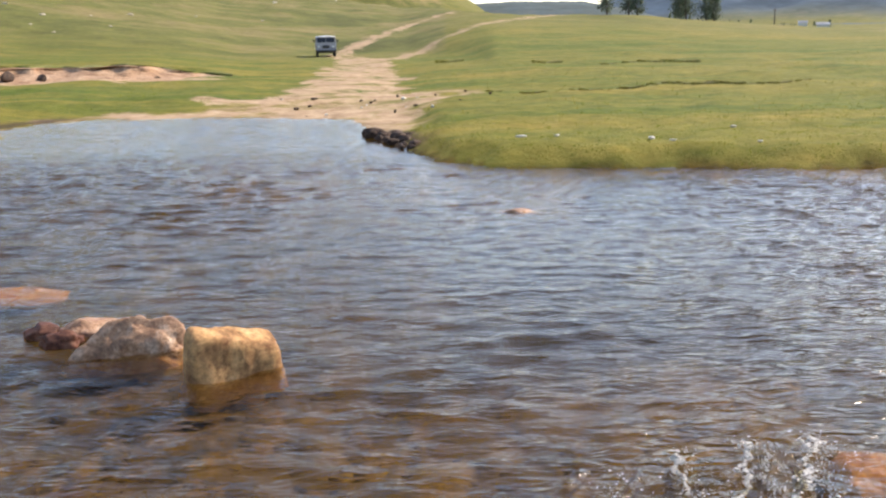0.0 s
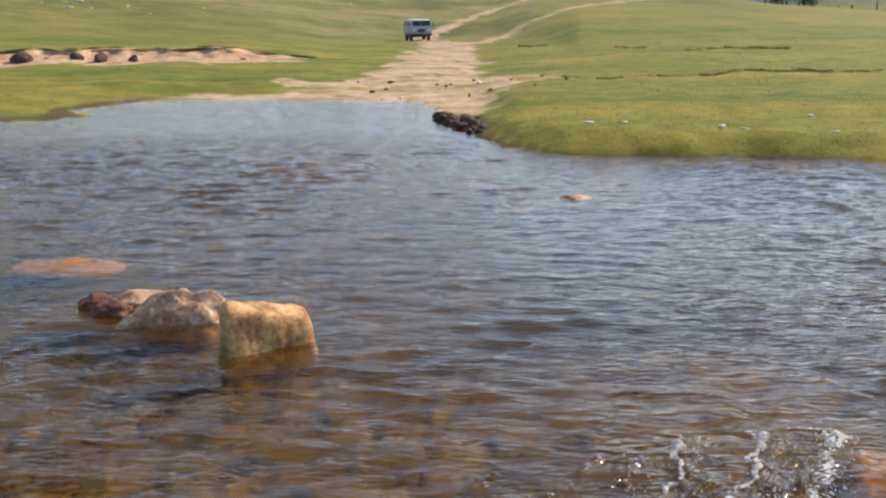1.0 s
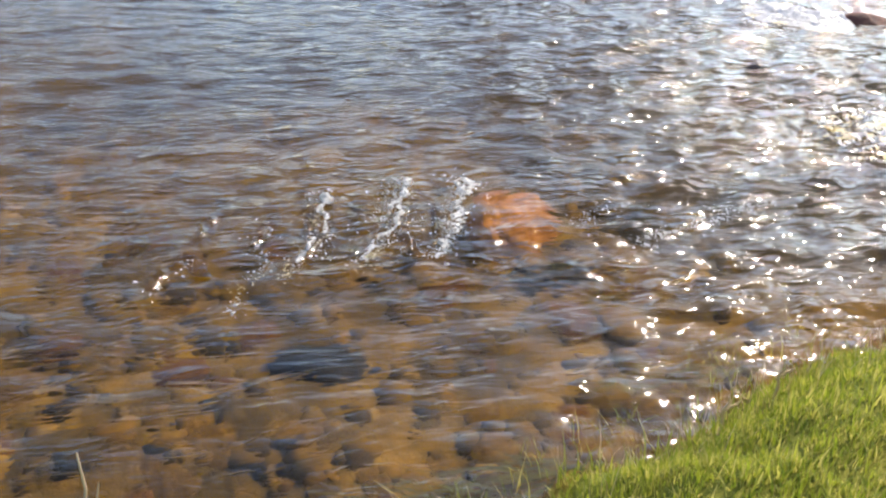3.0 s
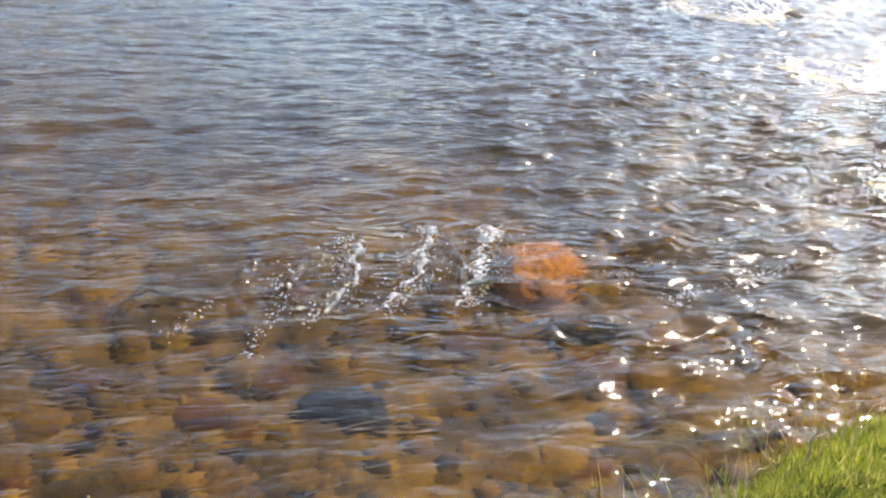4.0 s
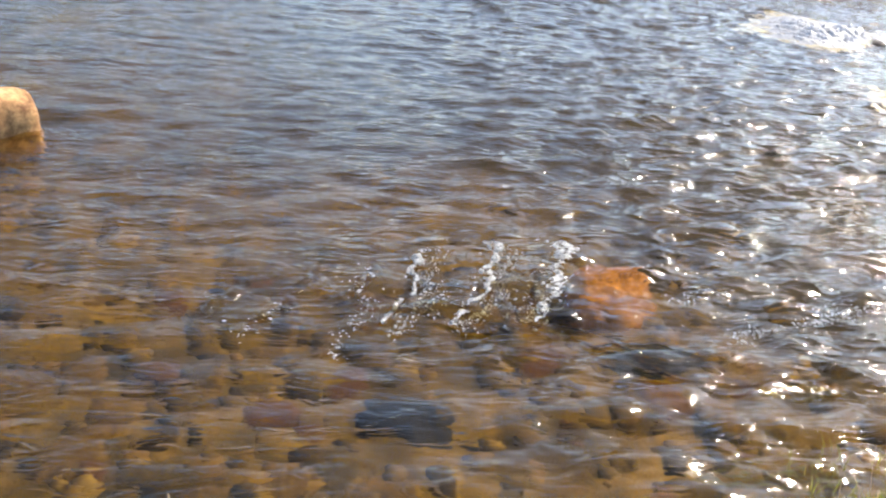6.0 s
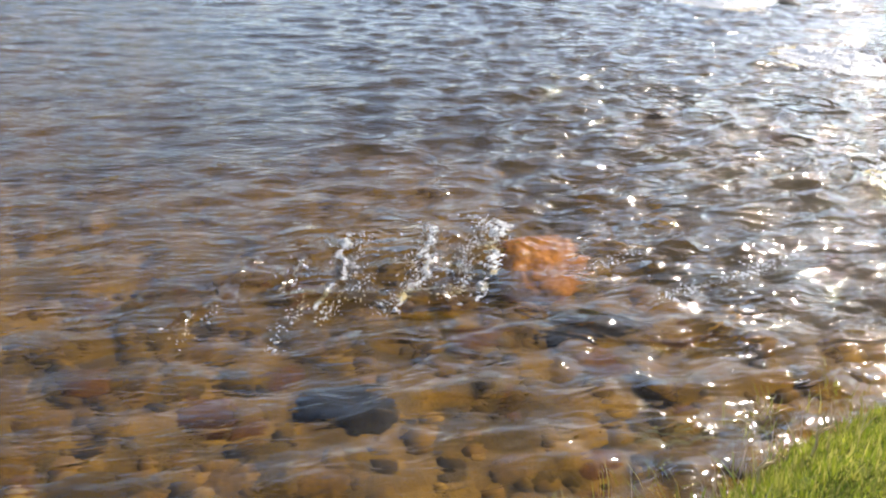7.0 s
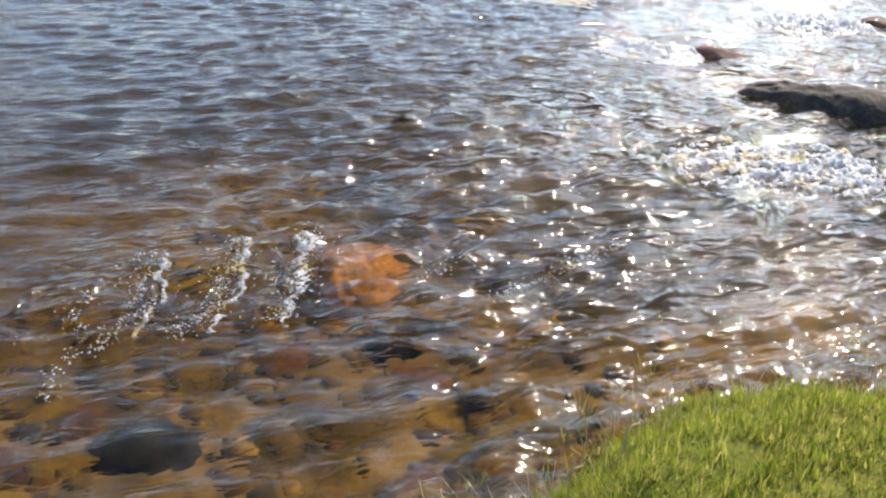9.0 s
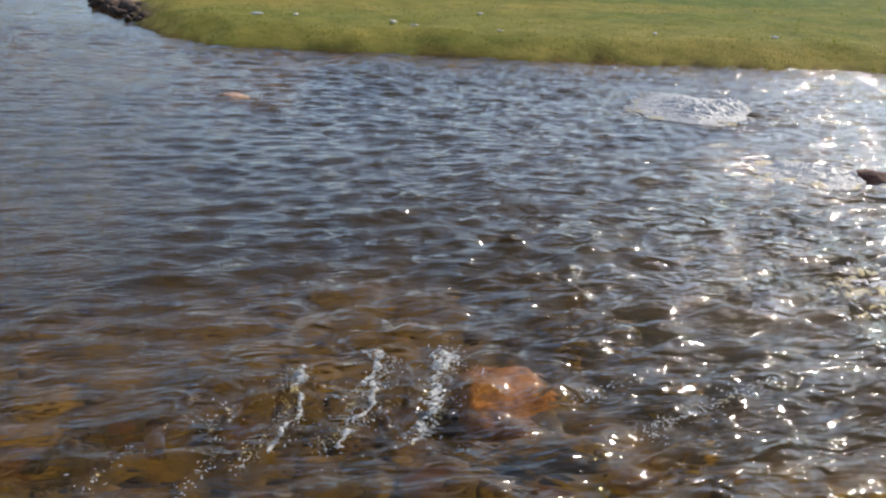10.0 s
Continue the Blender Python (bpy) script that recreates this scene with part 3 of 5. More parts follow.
shaped_stone("pale_stone", (-1.82, 5.85, 0.0), ((-0.42, -0.12), (0.32, -0.06), (0.40, 0.25), (-0.38, 0.20)),
             ((-0.40, -0.10, 0.03), (0.27, -0.02, 0.10), (0.40, 0.14, 0.20), (-0.02, 0.10, 0.30)), 9, MAT_PALE,
             "pale pink wet stone leaning against the tan block", boxy=6.0, rough=0.12)
stone("red_stone", (-2.30, 6.06, 0.02), 20, (0.27, 0.20, 0.17), 12, MAT_RED, "dark red-brown stone overhanging the water", "stones in the river", boxy=2.4, rough=0.25, cuts=4)
stone("red_stone", (-2.49, 6.24, 0.02), -15, (0.24, 0.17, 0.14), 14, MAT_RED, "small dark red-brown stone beside the pale one", "stones in the river", boxy=2.6, rough=0.25, cuts=4)
stone("pink_stone", (-2.22, 6.30, -0.01), 10, (0.46, 0.26, 0.20), 16, MAT_PALE, "low pink stone behind the dark red ones", "stones in the river", boxy=2.6, rough=0.22, cuts=4)
stone("flat_stone", (-3.20, 7.46, -0.125), 5, (1.0, 0.55, 0.25), 15, MAT_ORANGE, "flat orange stone washed over by the river", "stones in the river", boxy=2.6, rough=0.14)
shaped_stone("orange_stone", (2.10, 3.88, 0.0), ((-0.25, -0.34), (0.10, -0.36), (0.42, 0.22), (-0.16, 0.36)),
             ((-0.18, -0.17, -0.10), (-0.04, -0.24, -0.11), (0.28, 0.17, -0.02), (-0.08, 0.27, -0.015)), 21, MAT_ORANGE,
             "wedge-shaped orange stone just under the water surface", boxy=4.0, rough=0.10, depth=0.42)
# added stone, makes the shadow patch below the orange stone
stone("slate_stone", (2.20, 3.36, -0.30), -12, (0.55, 0.24, 0.22), 24, MAT_SLATE, "dark stone added for the shaded water below the orange one", "stones in the river", boxy=2.8, rough=0.2)
stone("slate_stone", (1.04, 2.95, -0.31), 10, (0.36, 0.34, 0.20), 22, MAT_SLATE, "dark slate stone under water on the river bed", "stones in the river", boxy=2.3, rough=0.3)
stone("slate_stone", (1.30, 2.84, -0.33), -38, (0.34, 0.10, 0.10), 23, MAT_SLATE, "narrow dark slate stone under water", "stones in the river", boxy=2.6)
stone("small_stone", (1.32, 10.5, -0.07), 5, (0.42, 0.3, 0.2), 25, MAT_PALE, "small pale pink stone breaking the river surface", "stones in the river")
stone("washed_stone", (7.05, 9.50, -0.17), -15, (0.6, 0.40, 0.42), 26, MAT_BLACK, "dark stone under white foaming water", "stones in the river")
stone("brown_stone", (6.62, 6.92, -0.06), -20, (0.60, 0.34, 0.30), 27, MAT_RED, "brown stone with white water behind it", "stones in the river")
shaped_stone("black_boulder", (6.47, 5.30, 0.0), ((-0.58, 0.44), (0.00, -0.62), (0.74, -0.30), (-0.36, 0.70)),
             ((-0.60, 0.58, 0.06), (0.10, -0.44, 0.21), (0.64, -0.30, 0.20), (-0.34, 0.64, 0.13)), 29, MAT_BLACK,
             "long dark backlit boulder lying in the river", boxy=3.4, rough=0.12)
stone("brown_stone", (9.55, 7.80, -0.08), -10, (0.6, 0.4, 0.32), 30, MAT_RED, "brown stone among white riffles", "stones in the river")
stone("ochre_slab", (1.88, 2.84, -0.34), 20, (0.46, 0.34, 0.16), 33, MAT_OCHRE, "ochre slab of stone under water near the bank", "stones in the river", boxy=3.5, rough=0.06)


def at_ground(x, y):
    return float(ground_height(np.array([x]), np.array([y]))[0][0])


# stones lying about on the hillside and the banks
HILL_STONES = [(-41.6, 99.3, 1.3), (-39.9, 93.1, 0.8), (-39.2, 111, 1.0), (-43.5, 95, 0.7), (-59.7, 187.9, 1.7), (-69.7, 203, 1.8),
               (-25.7, 215.4, 1.5), (-14.2, 250, 1.6), (-30.7, 107.2, 0.7), (-46, 118, 0.9), (-34, 128, 0.8), (-50, 108, 0.8), (-37, 101, 0.6), (-48, 112, 0.7), (-44, 104, 0.5), (-42, 97, 0.5), (-52, 130, 0.8), (-36, 118, 0.6), (-28, 140, 0.7), (-20, 150, 0.7), (-45, 150, 0.9), (-33, 96, 0.4), (-38.5, 95, 0.45)]
for i, (x, y, size) in enumerate(HILL_STONES):
    size *= 0.62
    stone("hill_stone", (x, y, at_ground(x, y) + 0.05 * size), 37 * i, (size * 1.9, size * 0.7, size * 0.5), 60 + i, MAT_FIELD_STONE,
          "pale weathered stone lying on the grassy hillside", "stones on the hillside", subdiv=2, rough=0.2)
BANK_STONES = [(2.0, 15.3, 0.11), (2.6, 15.3, 0.07), (4.05, 14.9, 0.11), (4.35, 14.7, 0.07), (6.0, 16.6, 0.08), (8.3, 14.4, 0.08), (10.4, 14.2, 0.09), (5.6, 14.3, 0.05)]
for i, (x, y, size) in enumerate(BANK_STONES):
    stone("white_stone", (x, y, at_ground(x, y) + 0.4 * size), 50 * i, (size * 1.9, size * 0.8, size * 0.45), 80 + i, MAT_WHITE_STONE,
          "small white stone in the bank grass", "white stones on the bank", subdiv=2, rough=0.2)
CLODS = [(-18.9, 39.2, 0.85), (-18.0, 39.6, 0.4), (-16.9, 40.0, 0.6), (-16.0, 40.3, 0.7), (-14.8, 40.9, 0.5), (-11.9, 42.2, 0.3), (-10.4, 42.5, 0.3)]
for i, (x, y, size) in enumerate(CLODS):
    stone("earth_clod", (x, y, at_ground(x, y) + 0.3 * size), 31 * i, (size * 1.2, size * 0.8, size * 0.8), 100 + i, MAT_MUD,
          "dark block of turf fallen from the cut bank", "fallen turf blocks", "earth clod", subdiv=3, rough=0.25)
TIP = [(-0.45, 18.9, 0.36), (-0.25, 18.5, 0.30), (0.0, 18.1, 0.38), (0.15, 17.6, 0.30), (-0.1, 17.5, 0.2), (0.3, 17.1, 0.24), (0.05, 16.8, 0.16), (-0.6, 19.3, 0.25), (-0.35, 18.2, 0.18), (-0.2, 17.9, 0.22), (0.1, 17.2, 0.14), (0.25, 16.6, 0.16), (0.25, 18.3, 0.3), (-0.05, 18.8, 0.3)]
for i, (x, y, size) in enumerate(TIP):
    stone("mud_lump", (x, y, 0.02 + 0.12 * size), 47 * i, (size * 1.2, size * 0.8, size * 0.7), 120 + i, MAT_MUD,
          "dark wet lump of mud at the bank's point", "mud lumps at the point", "mud", subdiv=3, rough=0.3)
for i in range(26):
    rr = random.Random(300 + i)
    x, y = rr.uniform(-3.5, 2.8), rr.uniform(23.5, 28)
    size = rr.uniform(0.06, 0.15)
    stone("shore_stone", (x, y, at_ground(x, y) + 0.2 * size), 47 * i, (size * 1.2, size * 0.8, size * 0.7), 140 + i, MAT_MUD if i % 3 else MAT_WHITE_STONE,
          "fist-sized stone on the dirt shore of the ford", "stones on the ford shore", subdiv=2, rough=0.25)
TUSSOCK = [(7.4, 46.0, 0.5), (9.3, 41, 0.25), (10.3, 41.5, 0.22), (11.4, 42, 0.4), (12.9, 42.6, 0.6), (13.4, 42.9, 0.3), (3.4, 58, 0.6), (6.6, 26.6, 0.18), (2.8, 27, 0.16), (8.9, 27, 0.28), (9.7, 27.2, 0.34), (11.1, 27.9, 0.22), (10.2, 27.4, 0.2)]


def cut_bank():
    """The eroded edge of the terrace: a ragged earth face under a lip of turf."""
    n, rows = 420, 7
    az = np.radians(np.linspace(-58, -9.5, n))
    fade = smooth_step((np.degrees(az) + 58) / 4) * smooth_step((-9.5 - np.degrees(az)) / 5)
    s_ = np.degrees(az)
    wob = 0.5 * np.sin(s_ * 0.9) + 0.3 * np.sin(s_ * 2.3 + 1) + 0.12 * np.sin(s_ * 5.1 + 2)
    q = np.random.RandomState(5)

    def rag(size):
        """Uneven wear along the bank, without single spikes."""
        return np.convolve(q.randn(n + 24), np.hanning(25) / 3.0, "valid") * size

    top = ground_height(46.9 * np.sin(az), 46.9 * np.cos(az))[0]
    foot = ground_height(41.5 * np.sin(az), 41.5 * np.cos(az))[0]
    verts = []
    prof = [(41.2, -0.12), (42.8, 0.10), (44.0, 0.30), (44.6, 0.55), (44.9, 0.82), (45.0, 0.96), (45.25, 1.0)]
    for k, (r_, f) in enumerate(prof):
        rr = r_ + wob * (0.4 + 0.5 * f) + rag(0.10) * (k < 6)
        zz = foot + (top - foot) * f * (0.25 + 0.75 * fade) + rag(0.035) * (0 < k < 5)
        verts += np.stack([rr * np.sin(az), rr * np.cos(az), zz], 1).tolist()
    idx = np.arange(n * rows).reshape(rows, n)
    faces = np.stack([idx[:-1, :-1], idx[:-1, 1:], idx[1:, 1:], idx[1:, :-1]], -1).reshape(-1, 4).tolist()
    bank = new("cut_bank", raw_mesh("cut_bank", verts, faces, MAT_EARTH))
    tagged(bank, "bare pinkish earth bank cut below the grassy terrace", "bank", kind="structure")
    # turf lip
    lip = []
    for k, (dr, dz) in enumerate(((-0.02, -0.06), (-0.06, 0.0), (0.04, 0.05), (0.6, 0.06), (2.4, 0.0))):
        rr = 45.1 + wob * 0.9 + dr + rag(0.14) * (k < 3)
        zz = foot + (top - foot) * (0.25 + 0.75 * fade) + dz + rag(0.04) * (k < 4) - (0.03 if k == 4 else 0)
        lip += np.stack([rr * np.sin(az), rr * np.cos(az), zz], 1).tolist()
    idx = np.arange(n * 5).reshape(5, n)
    faces = np.stack([idx[:-1, :-1], idx[:-1, 1:], idx[1:, 1:], idx[1:, :-1]], -1).reshape(-1, 4).tolist()
    edge = new("turf_edge", raw_mesh("turf_edge", lip, faces, MAT_TURF, True))
    edge.parent = bank
    tagged(edge, "ragged green turf lip")


MAT_TURF = plain_material("turf", (0.17, 0.17, 0.035), 0.95, 0, 0.4, 2.5)
cut_bank()


def blades(spots, height, width, seed, curl=0.4):
    """Blades of grass: three-sided tapering strips that bend, at the given roots."""
    rng = np.random.RandomState(seed)
    n = len(spots)
    root = np.array(spots)
    ang = rng.uniform(0, 2 * np.pi, n)
    h = height * rng.uniform(0.5, 1.3, n) * (root[:, 3] if root.shape[1] > 3 else 1)
    w = width * rng.uniform(0.7, 1.3, n)
    side = np.stack([np.cos(ang), np.sin(ang), np.zeros(n)], 1) * w[:, None] / 2
    out = np.stack([-np.sin(ang), np.cos(ang), np.zeros(n)], 1) * (h * rng.uniform(0.1, curl * 2, n))[:, None]
    out[:, 0] -= 0.15 * h
    up = np.array([0, 0, 1.0])
    base = root[:, :3]
    mid = base + out * 0.35 + up * (h * 0.6)[:, None]
    top = base + out + up * h[:, None]
    v = np.stack([base - side, base + side, mid - side * 0.8, mid + side * 0.8, top], 1).reshape(-1, 3)
    i = np.arange(n)[:, None] * 5
    quads = (i + np.array([0, 1, 3, 2])).tolist()
    tris = (i + np.array([2, 3, 4])).tolist()
    return v.tolist(), quads + tris


def grass_field(name, x, y, height, width, seed, mat, label, keep=None, scale=None):
    z, d, inlet = ground_height(x, y)
    ok = (d < -0.02) if keep is None else keep(x, y, z, d, inlet)
    k = np.ones_like(x) if scale is None else scale(x, y, d)
    spots = np.stack([x, y, z - 0.01, k], 1)[ok]
    v, f = blades(spots, height, width, seed)
    ob = new(name, raw_mesh(name, v, f, mat))
    return tagged(ob, label, "grass", kind="stuff")


rng = np.random.RandomState(11)
n = 84000
gx, gy = rng.uniform(0.5, 5.4, n), rng.uniform(0.9, 2.6, n)
keepn = waves_of(gx, gy, 51, 0.35) > -1.5
gx, gy = gx[keepn], gy[keepn]
grass_field("bank_grass", gx, gy, 0.046, 0.0036, 1, MAT_GRASS, "thick short green grass on the near river bank",
            scale=lambda x, y, d: 1 + 0.5 * waves_of(x, y, 52, 0.22) + 1.1 * np.exp(-((x - 4.05) / 0.3) ** 2 - ((y - 2.3) / 0.25) ** 2))
n = 46000
gx, gy = rng.uniform(-4.5, 9.5, n), 2.6 - 4.4 * rng.rand(n) ** 1.4
keepn = (rng.rand(n) < 0.35 + 0.65 * smooth_step((gy + 1.2) / 2.5)) & (np.hypot(gx - 0.5, gy) > 0.15)
grass_field("bank_grass", gx[keepn], gy[keepn], 0.062, 0.0065, 12, MAT_GRASS, "short green grass on the near river bank",
            scale=lambda x, y, d: 1 + 0.45 * waves_of(x, y, 52, 0.3))
n = 42000
gx, gy = rng.uniform(0.1, 17, n), 11.0 + rng.rand(n) ** 1.6 * 9
grass_field("meadow_edge_grass", gx, gy, 0.028, 0.009, 2, MAT_BANK_GRASS, "yellow-green grass along the far river bank",
            keep=lambda x, y, z, d, i: (d < -0.03) & (zones(x, y, d, i)[0] < 0.35), scale=lambda x, y, d: 1 + 0.4 * waves_of(x, y, 53, 0.9))
n = 9000
gx, gy = rng.uniform(-22, 26, n), 19 + rng.rand(n) ** 1.3 * 32
grass_field("meadow_grass", gx, gy, 0.045, 0.016, 3, MAT_BANK_GRASS, "short meadow grass with yellowing tips",
            keep=lambda x, y, z, d, i: (d < -0.3) & (zones(x, y, d, i)[0] < 0.25), scale=lambda x, y, d: 1 + 0.5 * waves_of(x, y, 54, 2.0))


MAT_TUSSOCK = leaf_material("tussock_grass", (0.09, 0.095, 0.025), (0.15, 0.15, 0.035), (0.22, 0.20, 0.06), 0.7, 0.45)


def tussock(x, y, size, seed):
    r = np.random.RandomState(seed)
    n = 260
    a, q = r.uniform(0, 6.283, n), r.rand(n) ** 0.8 * size * 0.8
    px, py = x + q * np.cos(a) * 1.9, y + q * np.sin(a) * 1.4
    z = ground_height(px, py)[0]
    spots = np.stack([px - x, py - y, z - at_ground(x, y) - 0.02, np.ones(n)], 1)
    v, f = blades(spots, size * 0.26, 0.03, seed, 0.9)
    ob = new("tussock", raw_mesh("tussock", v, f, MAT_TUSSOCK))
    ob.matrix_basis = pose(x, y, at_ground(x, y))
    tagged(ob, "dark coarse grass tussock in the meadow", "grass tussock", "tussocks in the meadow")


for i, (x, y, size) in enumerate(TUSSOCK):
    tussock(x, y, size, 200 + i)
for i in range(24):
    rt = random.Random(900 + i)
    x = 3.6 + 0.36 * i + rt.uniform(-0.2, 0.2)
    tussock(x, 26.4 + 0.13 * (x - 3) + rt.uniform(-0.15, 0.15), rt.uniform(0.10, 0.26), 400 + i)
n = 2600
fx_, fy_ = rng.uniform(1.1, 4.6, n), rng.uniform(1.75, 2.9, n)
keepn = waves_of(fx_, fy_, 57, 0.25) > -0.2
grass_field("fringe_grass", fx_[keepn], fy_[keepn], 0.115, 0.0034, 14, MAT_GRASS, "sparse green blades standing in the shallows along the bank",
            keep=lambda x, y, z, d, i: (d > -0.05) & (d < 0.24) & (z > -0.12))
n = 620
sx_, sy_ = rng.uniform(0.9, 4.8, n), rng.uniform(1.7, 2.6, n)
grass_field("dry_grass", sx_, sy_, 0.13, 0.003, 9, MAT_STRAW, "pale dry grass stems along the water's edge",
            keep=lambda x, y, z, d, i: (d < 0.02) & (d > -0.30))


# dry twig and weed at the near bank
def stalk(points, radius, name, mat, parent=None, label=""):
    cu = bpy.data.curves.new(name, "CURVE")
    cu.dimensions, cu.bevel_depth, cu.bevel_resolution = "3D", radius, 1
    for pts in points:
        sp = cu.splines.new("POLY")
        sp.points.add(len(pts) - 1)
        for p, q in zip(sp.points, pts):
            p.co, p.radius = (*q[:3], 1), q[3]
    ob = new(name + "_curve", cu)
    me = bpy.data.meshes.new_from_object(ob.evaluated_get(bpy.context.evaluated_depsgraph_get()))
    bpy.data.objects.remove(ob)
    me.name = name
    me.materials.clear()
    me.materials.append(mat)
    res = new(name, me)
    res.parent = parent
    if label:
        tagged(res, label)
    return res


def dry_stem(x, y, top, seed):
    r = random.Random(seed)
    z = at_ground(x, y)
    main = [(0, 0, 0, 1.3), (0.004, 0.0, top * 0.35, 1.1), (-0.006, 0, top * 0.62, 1.0), (0.012, 0.0, top * 0.82, 0.8), (0.004, 0, top, 0.4)]
    side = [[(-0.004, 0, top * 0.6, 0.9), (0.03, 0.004, top * 0.74, 0.7), (0.045, 0, top * 0.86, 0.3)],
            [(0.006, 0, top * 0.72, 0.7), (0.03, 0, top * 0.77, 0.5), (0.04, 0.0, top * 0.76, 0.3)],
            [(-0.004, 0, top * 0.5, 0.8), (-0.02, 0, top * 0.62, 0.4)]]
    ob = stalk([main] + side, 0.0045, "dry_stem", MAT_STRAW)
    ob.matrix_basis = pose(x, y, z, 0, 0, r.uniform(-20, 20))
    tagged(ob, "dry pale grass stem with short side branches at the water's edge", "dry stem", "dry stems")


dry_stem(0.285, 1.92, 0.62, 1)
dry_stem(0.22, 1.80, 0.36, 2)
dry_stem(2.12, 2.02, 0.16, 3)
dry_stem(2.40, 2.14, 0.15, 4)


def weed_bed(cx, cy, n, rx, ry, seed):
    r = np.random.RandomState(seed)
    a, q = r.uniform(0, 6.283, n), np.sqrt(r.rand(n))
    x, y = cx + rx * q * np.cos(a), cy + ry * q * np.sin(a)
    z = ground_height(x, y)[0]
    ln = r.uniform(0.10, 0.26, n)
    w = 0.0032
    dirx = -np.ones(n) + 0.2 * r.randn(n)
    diry = 0.25 * r.randn(n)
    p0 = np.stack([x, y, z], 1)
    zz = np.minimum(z + 0.10, -0.03)
    p1 = np.stack([x + dirx * ln * 0.4, y + diry * ln * 0.4, zz], 1)
    p2 = np.stack([x + dirx * ln, y + diry * ln, np.minimum(zz + 0.02, -0.025)], 1)
    sd = np.array([0, w, 0])
    v = np.stack([p0 - sd, p0 + sd, p1 - sd, p1 + sd, p2], 1).reshape(-1, 3) - np.array([cx, cy, 0])
    i = np.arange(n)[:, None] * 5
    ob = new("water_weed", raw_mesh("water_weed", v.tolist(), (i + np.array([0, 1, 3, 2])).tolist() + (i + np.array([2, 3, 4])).tolist(), MAT_WEED))
    ob.matrix_basis = pose(cx, cy, 0)
    return tagged(ob, "green water weed trailing with the current beside the bank", "water weed", kind="stuff")


WEEDS = [weed_bed(1.35, 2.08, 170, 0.45, 0.10, 1), weed_bed(2.35, 2.48, 60, 0.3, 0.10, 2)]


# ---- river bed cobbles ----
COBBLE_MATS = []
for nm, a, b, c in (("ochre_cobble", (0.045, 0.028, 0.004), (0.115, 0.071, 0.008), (0.20, 0.124, 0.016)), ("rust_cobble", (0.042, 0.021, 0.004), (0.10, 0.048, 0.008), (0.16, 0.084, 0.016)),
                    ("olive_cobble", (0.030, 0.022, 0.004), (0.072, 0.051, 0.007), (0.13, 0.088, 0.013)), ("umber_cobble", (0.024, 0.017, 0.004), (0.058, 0.039, 0.006), (0.10, 0.066, 0.011))):
    COBBLE_MATS.append(rock_material(nm, a, b, c, 0.85, 7, 0.0, 0.05))


